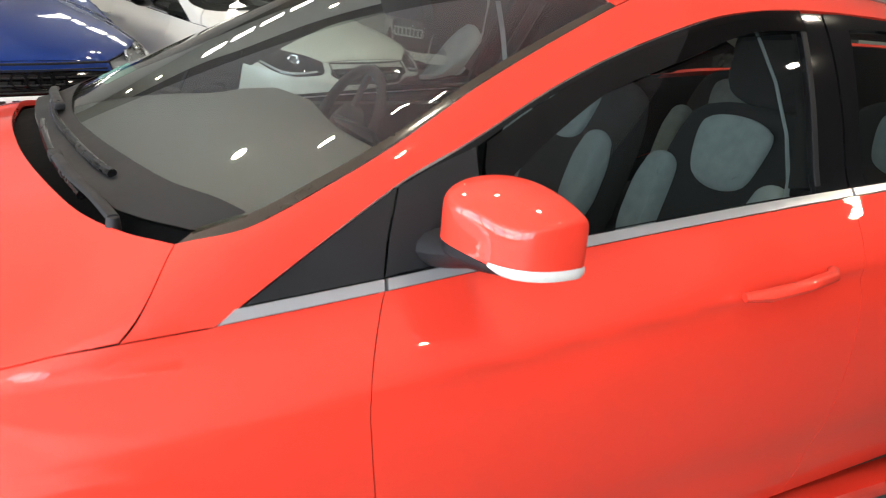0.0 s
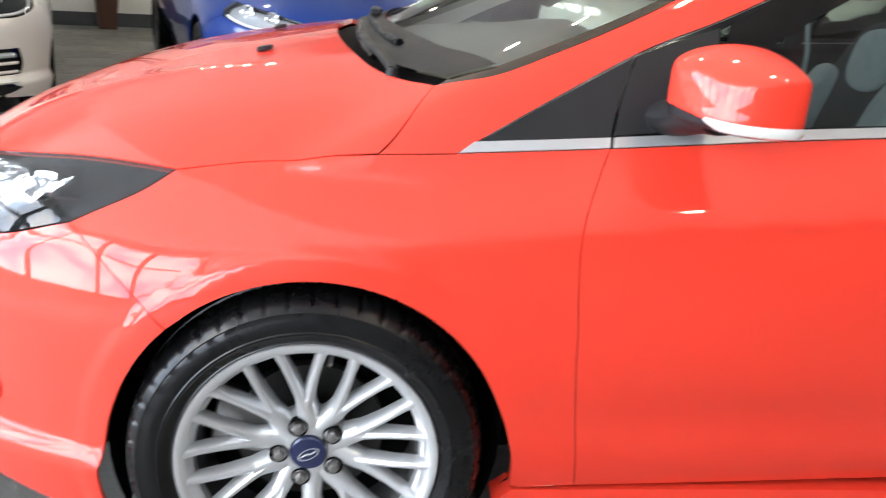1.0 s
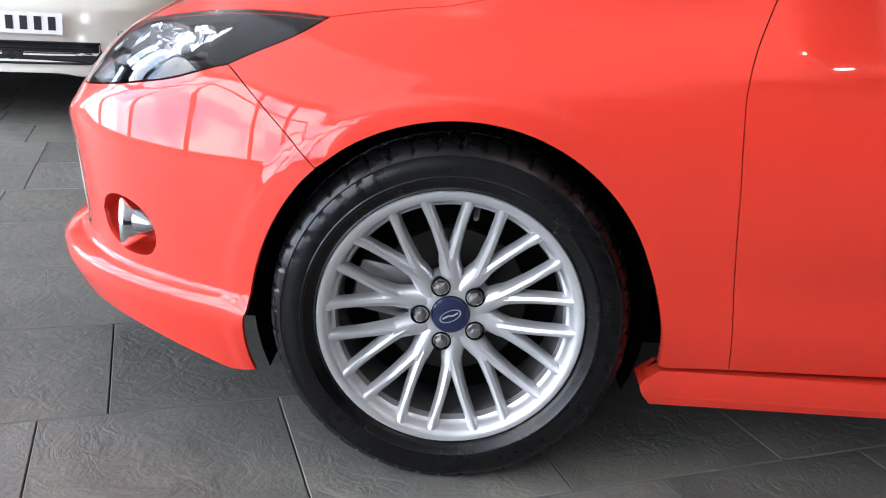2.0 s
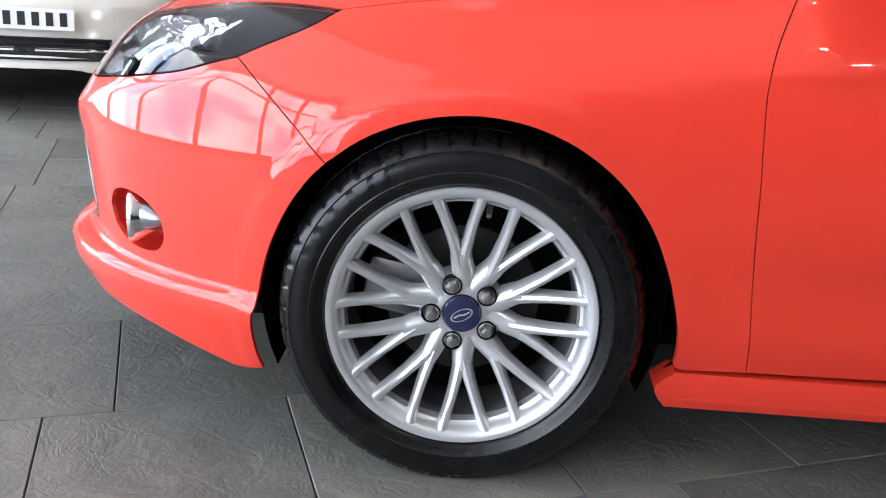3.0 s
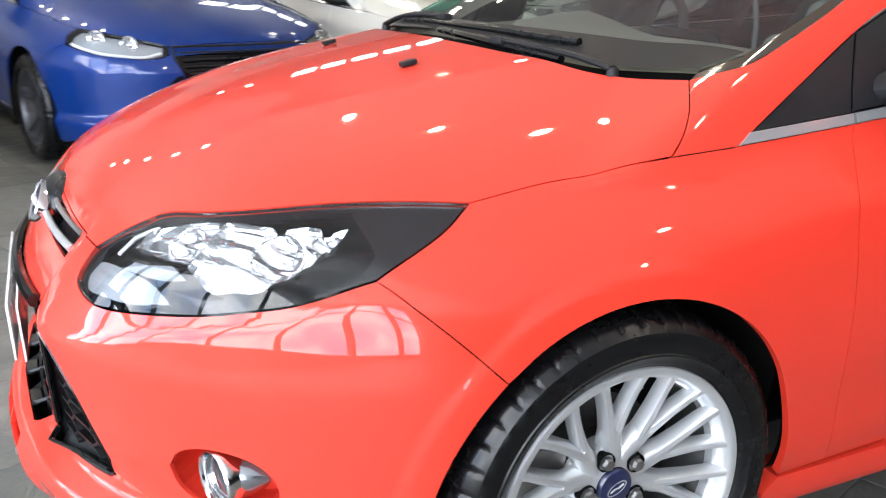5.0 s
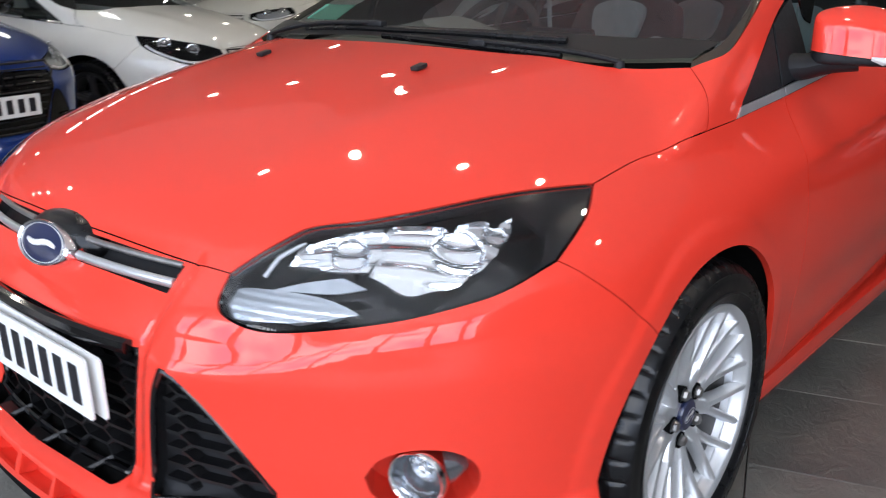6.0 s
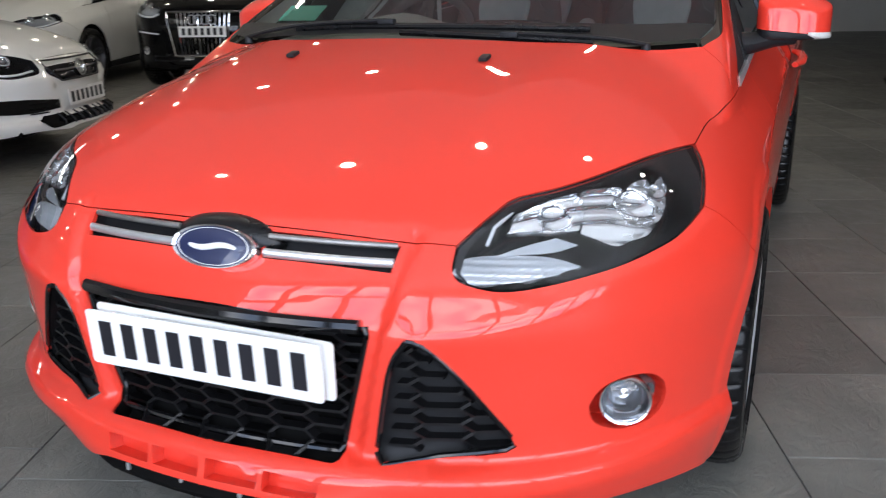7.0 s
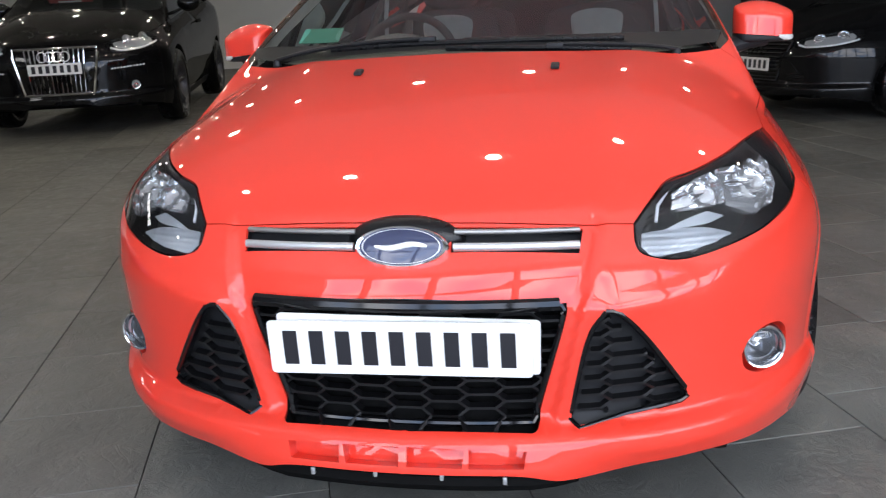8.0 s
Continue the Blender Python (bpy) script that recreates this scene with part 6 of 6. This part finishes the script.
    if grille != "bar":
        ez = 0.63 if grille != "frame" else 0.635
        bm = bmesh.new()
        m = facing((nx(0, ez) - 0.014, 0, ez), (-1, 0, 0.2))
        if grille == "wide":
            lathe(bm, [(0.062, -0.004), (0.062, 0.004), (0.052, 0.004), (0.052, -0.004)], 32, m, close=True)
            lathe(bm, [(0.05, -0.003), (0.02, 0.002), (0.001, 0.003)], 24, m)
        else:
            for k in range(4):
                lathe(bm, [(0.044, -0.004), (0.044, 0.004), (0.035, 0.004), (0.035, -0.004)], 28, m @ Matrix.Translation(((k - 1.5) * 0.064, 0, 0.004 * (k % 2))), close=True)
        part("emblem", bm, CHROME if grille != "dark" else GLOSSB, top, "plain ring emblem")
    pm = facing((nx(0, plate_z) - 0.022, 0, plate_z), (-1, 0, 0.04)) @ Matrix.Diagonal((1 / sy, 1 / sz, 1, 1))
    board(top, pm, 7)
    if board_red:
        bm = bmesh.new()
        box(bm, 0.012, 0.42, 0.10, pose(0.62, 0.22, 1.10, 0, -62, 0), 0.002)
        part("price_board", bm, BOARD, top, "red price board with pale bars")
        for k, wdt in ((0.025, 0.30), (-0.02, 0.22)):
            bm = bmesh.new()
            box(bm, 0.004, wdt, 0.022, pose(0.613, 0.22, 1.10 + k, 0, -62, 0))
            part("price_bar", bm, PLATEW, top)
    h = Vector((*heading, 0)).normalized()
    left = Vector((-h.y, h.x, 0))
    m = Matrix((-h, -left, Vector((0, 0, 1)))).transposed().to_4x4()
    top.matrix_world = Matrix.Translation((*where, FLOOR_Z + 0.008 * (sz - 1))) @ m @ Matrix.Diagonal((sx, sy, sz, 1))
    return top


DARKRIM = material("graphite_alloy", (0.10, 0.10, 0.11), rough=0.35, metal=0.8, grain=0.06, scale=60, vary=0.1)
parked_car("saloon_car", "metallic blue saloon with a black grille, parked at an angle", (0.01, 3.98), (0.285, -0.9585), (1.09, 1.07, 1.02), BLUE, "dark", 0.50, rim=DARKRIM, lamp="wedge")
parked_car("sports_saloon", "cream-white low sports saloon on the slate floor", (-2.70, 3.27), (0.31, -0.951), (1.10, 1.09, 1.03), CREAM, "bar", 0.50, lamp="oval")
parked_car("coupe_car", "white four-door coupe with a ring emblem in a black grille", (2.25, 4.65), (0.33, -0.94), (1.04, 0.98, 0.97), WHITE, "wide", 0.44, board_red=True, rim=DARKRIM, lamp="pointed")
parked_car("large_suv", "black large off-road car with a chrome-framed grille", (6.42, 5.30), (-0.958, -0.286), (1.12, 1.16, 1.26), BLACKP, "frame", 0.54, board_red=True, chrome_grille=True, upright=0.7, lamp="wedge", rim=DARKRIM)
parked_car("white_suv", "white off-road car parked behind the coupe", (5.65, 7.9), (-0.958, -0.286), (1.06, 1.03, 1.10), WHITE, "frame", 0.54, rim=DARKRIM, upright=0.5, lamp="wedge")
parked_car("black_saloon", "black saloon with dark wheels parked opposite", (6.25, -2.55), (-0.45, 0.89), (1.06, 1.0, 0.97), BLACKP, "dark", 0.50, rim=DARKRIM, lamp="wedge")

# ---- showroom ----
U, V = Vector((0.94, 0.342, 0)), Vector((-0.342, 0.94, 0))
TURN = math.atan2(U.y, U.x)


def wall_box(name, x0, x1, y0, y1, z0, z1, mat, label, bevel=0.0):
    """A block of the building, in the building's own turned axes."""
    bm = bmesh.new()
    box(bm, x1 - x0, y1 - y0, z1 - z0, Matrix.Translation(((x0 + x1) / 2, (y0 + y1) / 2, (z0 + z1) / 2)), bevel)
    ob = part(name, bm, mat, None, "", smooth=False)
    ob.matrix_world = Matrix.Rotation(TURN, 4, "Z")
    return tagged(ob, label, "wall" if "wall" in name else name.split("_")[0], kind="structure")


# a low-ceilinged hall behind a taller glazed bay along the street
X0, XB, XC, X1, Y0, Y1, H, HB = -4.3, -1.3, 2.2, 17.0, -10.0, 9.55, 2.8, 4.1
G0, G1, GZ = -6.6, 5.133, 3.85
wall_box("wall_north", X0, X1, Y1, Y1 + 0.2, 0, HB, WALL, "white plastered showroom wall")
wall_box("wall_east", X1, X1 + 0.2, Y0, Y1, 0, HB, WALL, "white plastered showroom wall")
# unseen wall, its assumed dark tone keeps reflections on the car's side dark
wall_box("wall_south", X0, X1, Y0 - 0.2, Y0, 0, HB, CHARCOAL, "unseen charcoal wall, added to keep side reflections dark")
wall_box("wall_bulkhead", XB, XB + 0.15, Y0, Y1, H + 0.15, HB, WALL, "white bulkhead wall above the hall ceiling")
wall_box("baseboard", X0, X1, Y1 - 0.02, Y1 - 0.002, 0, 0.16, GREYB, "dark grey skirting board")
wall_box("ceiling", XB, XC, Y0 - 0.2, Y1 + 0.2, H, H + 0.15, CEIL, "pale showroom ceiling")
# beyond XC the ceiling is set to a greyer tone
wall_box("ceiling_rear", XC, X1 + 0.2, Y0 - 0.2, Y1 + 0.2, H - 0.004, H + 0.15, CEILG, "greyer ceiling deeper in the hall")
wall_box("ceiling_bay", X0 - 0.2, XB + 0.15, Y0 - 0.2, Y1 + 0.2, HB, HB + 0.15, CEIL, "pale ceiling of the glazed bay")
# glazed front
wall_box("wall_west_1", X0 - 0.2, X0, Y0, G0, 0, HB, WALL, "white wall beside the shop windows")
wall_box("wall_west_2", X0 - 0.2, X0, G1, Y1, 0, HB, WALL, "white wall beside the shop windows")
wall_box("wall_west_3", X0 - 0.2, X0, G0, G1, 0, 0.25, WALL, "low white wall below the shop windows")
wall_box("wall_west_top", X0 - 0.2, X0, G0, G1, GZ, HB, WALL, "white wall above the shop windows")
for i in range(9):
    y = G0 + (G1 - G0) * i / 8
    wall_box("trim", X0 - 0.14, X0 - 0.02, y - 0.05, y + 0.05, 0.25, GZ, GREYB, "dark window mullion of the shopfront")
for z in (2.6,):
    wall_box("trim", X0 - 0.135, X0 - 0.025, G0, G1, z - 0.04, z + 0.04, GREYB, "dark window transom of the shopfront")
bm = bmesh.new()
box(bm, 200, 200, 0.1, pose(0, 0, -0.12))
tagged(part("ground", bm, GROUT, None), "dark ground under and round the showroom", "ground", kind="structure")

# bright cloudy sky outside the shop windows
wall_box("backdrop", X0 - 1.5, X0 - 1.45, G0 - 1.5, G1 + 1.5, 0.05, 5.6, SKYGLOW, "bright cloudy daylight sky beyond the shop windows")

# ceiling downlights
spot_mesh = None
for i in range(6):
    # lamps with j above 5 are unseen extras lighting the far hall
    for j in (-3, -2, -1, 0, 1, 2, 5, 6, 7, 8, 9) if i == 0 else (-3, -2, -1, 0, 1, 2, 3, 4, 8, 9) if i == 1 else range(-3, 5 if i < 3 else 8):
        p = U * (i * 2.5 + 0.57) + V * (j * 0.92 - 0.16)
        if spot_mesh is None:
            dl = tagged(empty("downlight"), "round recessed ceiling downlight", "downlight", "ceiling downlights")
            bm = bmesh.new()
            lathe(bm, [(0.048, 0.0), (0.062, -0.006), (0.066, 0.0)], 24)
            part("bezel", bm, PLATEW, dl)
            bm = bmesh.new()
            bm.faces.new(lathe(bm, [(0.046, -0.001), (0.044, -0.002)], 24)[1])
            part("diffuser", bm, LAMP, dl)
            spot_mesh = dl
            dl.matrix_world = pose(p.x, p.y, H - 0.006)
        else:
            copy_thing(spot_mesh, pose(p.x, p.y, H - 0.006))

# a row of square light panels towards the far wall, added for unseen bright panes
# assumed source, also brightens the far wall
PANEL = material("panel_glow", (1.0, 0.97, 0.90), rough=0.5, emit=16.0)
for i in range(5):
    p = Vector((2.5 - 0.36 * i, 6.5 + 0.13 * i, H - 0.008))
    lp = tagged(empty("light_panel"), "added ceiling light panel standing in for unseen bright panes", "ceiling light", "row of ceiling panels")
    bm = bmesh.new()
    box(bm, 0.32, 0.60, 0.010, Matrix(), 0.003)
    part("panel_frame", bm, PLATEW, lp)
    bm = bmesh.new()
    box(bm, 0.28, 0.56, 0.004, pose(0, 0, -0.008))
    part("diffuser", bm, PANEL, lp)
    lp.matrix_world = Matrix.Translation(p) @ Matrix.Rotation(-0.35, 4, "Z")

# planter against the far wall
pp = Vector((-2.74, 8.75, 0))
pot = tagged(empty("planter"), "tapered brown planter with bare stems by the wall", "planter")
bm = bmesh.new()
lathe(bm, [(0.0005, 0.02), (0.13, 0.0), (0.14, 0.02), (0.195, 0.52), (0.20, 0.54), (0.178, 0.54), (0.17, 0.48), (0.0005, 0.47)], 4, Matrix.Rotation(TURN + 0.78, 4, "Z"))
part("pot", bm, POT, pot, "", smooth=False)
for k in range(6):
    bm = bmesh.new()
    a = k * 1.1
    tube(bm, [(0.05 * math.cos(a), 0.05 * math.sin(a), 0.46), (0.07 * math.cos(a), 0.07 * math.sin(a), 1.2), (0.13 * math.cos(a + 0.4), 0.13 * math.sin(a + 0.4), 1.9)], [0.012, 0.01, 0.004], 6)
    part("stem", bm, LEAF, pot)
pot.matrix_world = pose(pp.x, pp.y, FLOOR_Z)

# slate floor slabs, laid in rows
floor = tagged(empty("floor"), "dark slate-effect floor slabs with fine joints", "floor", kind="structure")
T, GAP = 0.47, 0.0026


def slab_verts(w, d, jig):
    c = 0.0016
    return [(-w, -d, -0.03), (w, -d, -0.03), (w, d, -0.03), (-w, d, -0.03), (-w, -d, -c), (w, -d, -c), (w, d, -c), (-w, d, -c), (-w + c, -d + c, 0), (w - c, -d + c, 0), (w - c, d - c, 0), (-w + c, d - c, 0)]


SLAB_F = [(8, 9, 10, 11), (4, 5, 9, 8), (5, 6, 10, 9), (6, 7, 11, 10), (7, 4, 8, 11), (0, 1, 5, 4), (1, 2, 6, 5), (2, 3, 7, 6), (3, 0, 4, 7)]
slab = bpy.data.meshes.new("slab")
slab.from_pydata(slab_verts(T / 2 - GAP / 2, T / 2 - GAP / 2, 0), [], SLAB_F)
slab.materials.append(FLOOR)
rng = random.Random(4)
near, rest_v, rest_f = [], [], []
for j in range(int(Y0 / T) - 1, int(Y1 / T) + 2):
    shift = rng.random() * T
    for i in range(int(X0 / T) - 1, int(X1 / T) + 2):
        u, v = i * T + shift, (j + 0.5) * T
        if not (X0 < u < X1 and Y0 < v < Y1):
            continue
        p = U * u + V * v
        if -2.6 < p.x < 1.5 and -2.2 < p.y < 3.2 and len(near) < 260 and not (-0.4 < p.x < 1.5 and -0.5 < p.y < 0.5):
            near.append((p, rng.uniform(-0.0012, 0)))
        else:
            k = len(rest_v)
            dz = rng.uniform(-0.001, 0) + FLOOR_Z
            rest_v += [tuple(p + U * a + V * b + Vector((0, 0, c + dz))) for a, b, c in slab_verts(T / 2 - GAP / 2, T / 2 - GAP / 2, 0)]
            rest_f += [tuple(k + q for q in f) for f in SLAB_F]
for p, dz in near:
    o = new("slab", slab)
    o.parent = floor
    o.matrix_local = Matrix.Translation((p.x, p.y, dz + FLOOR_Z)) @ Matrix.Rotation(TURN, 4, "Z")
rest = bpy.data.meshes.new("slabs")
rest.from_pydata(rest_v, [], rest_f)
link("slabs", rest, FLOOR, floor)["kind"] = "stuff"
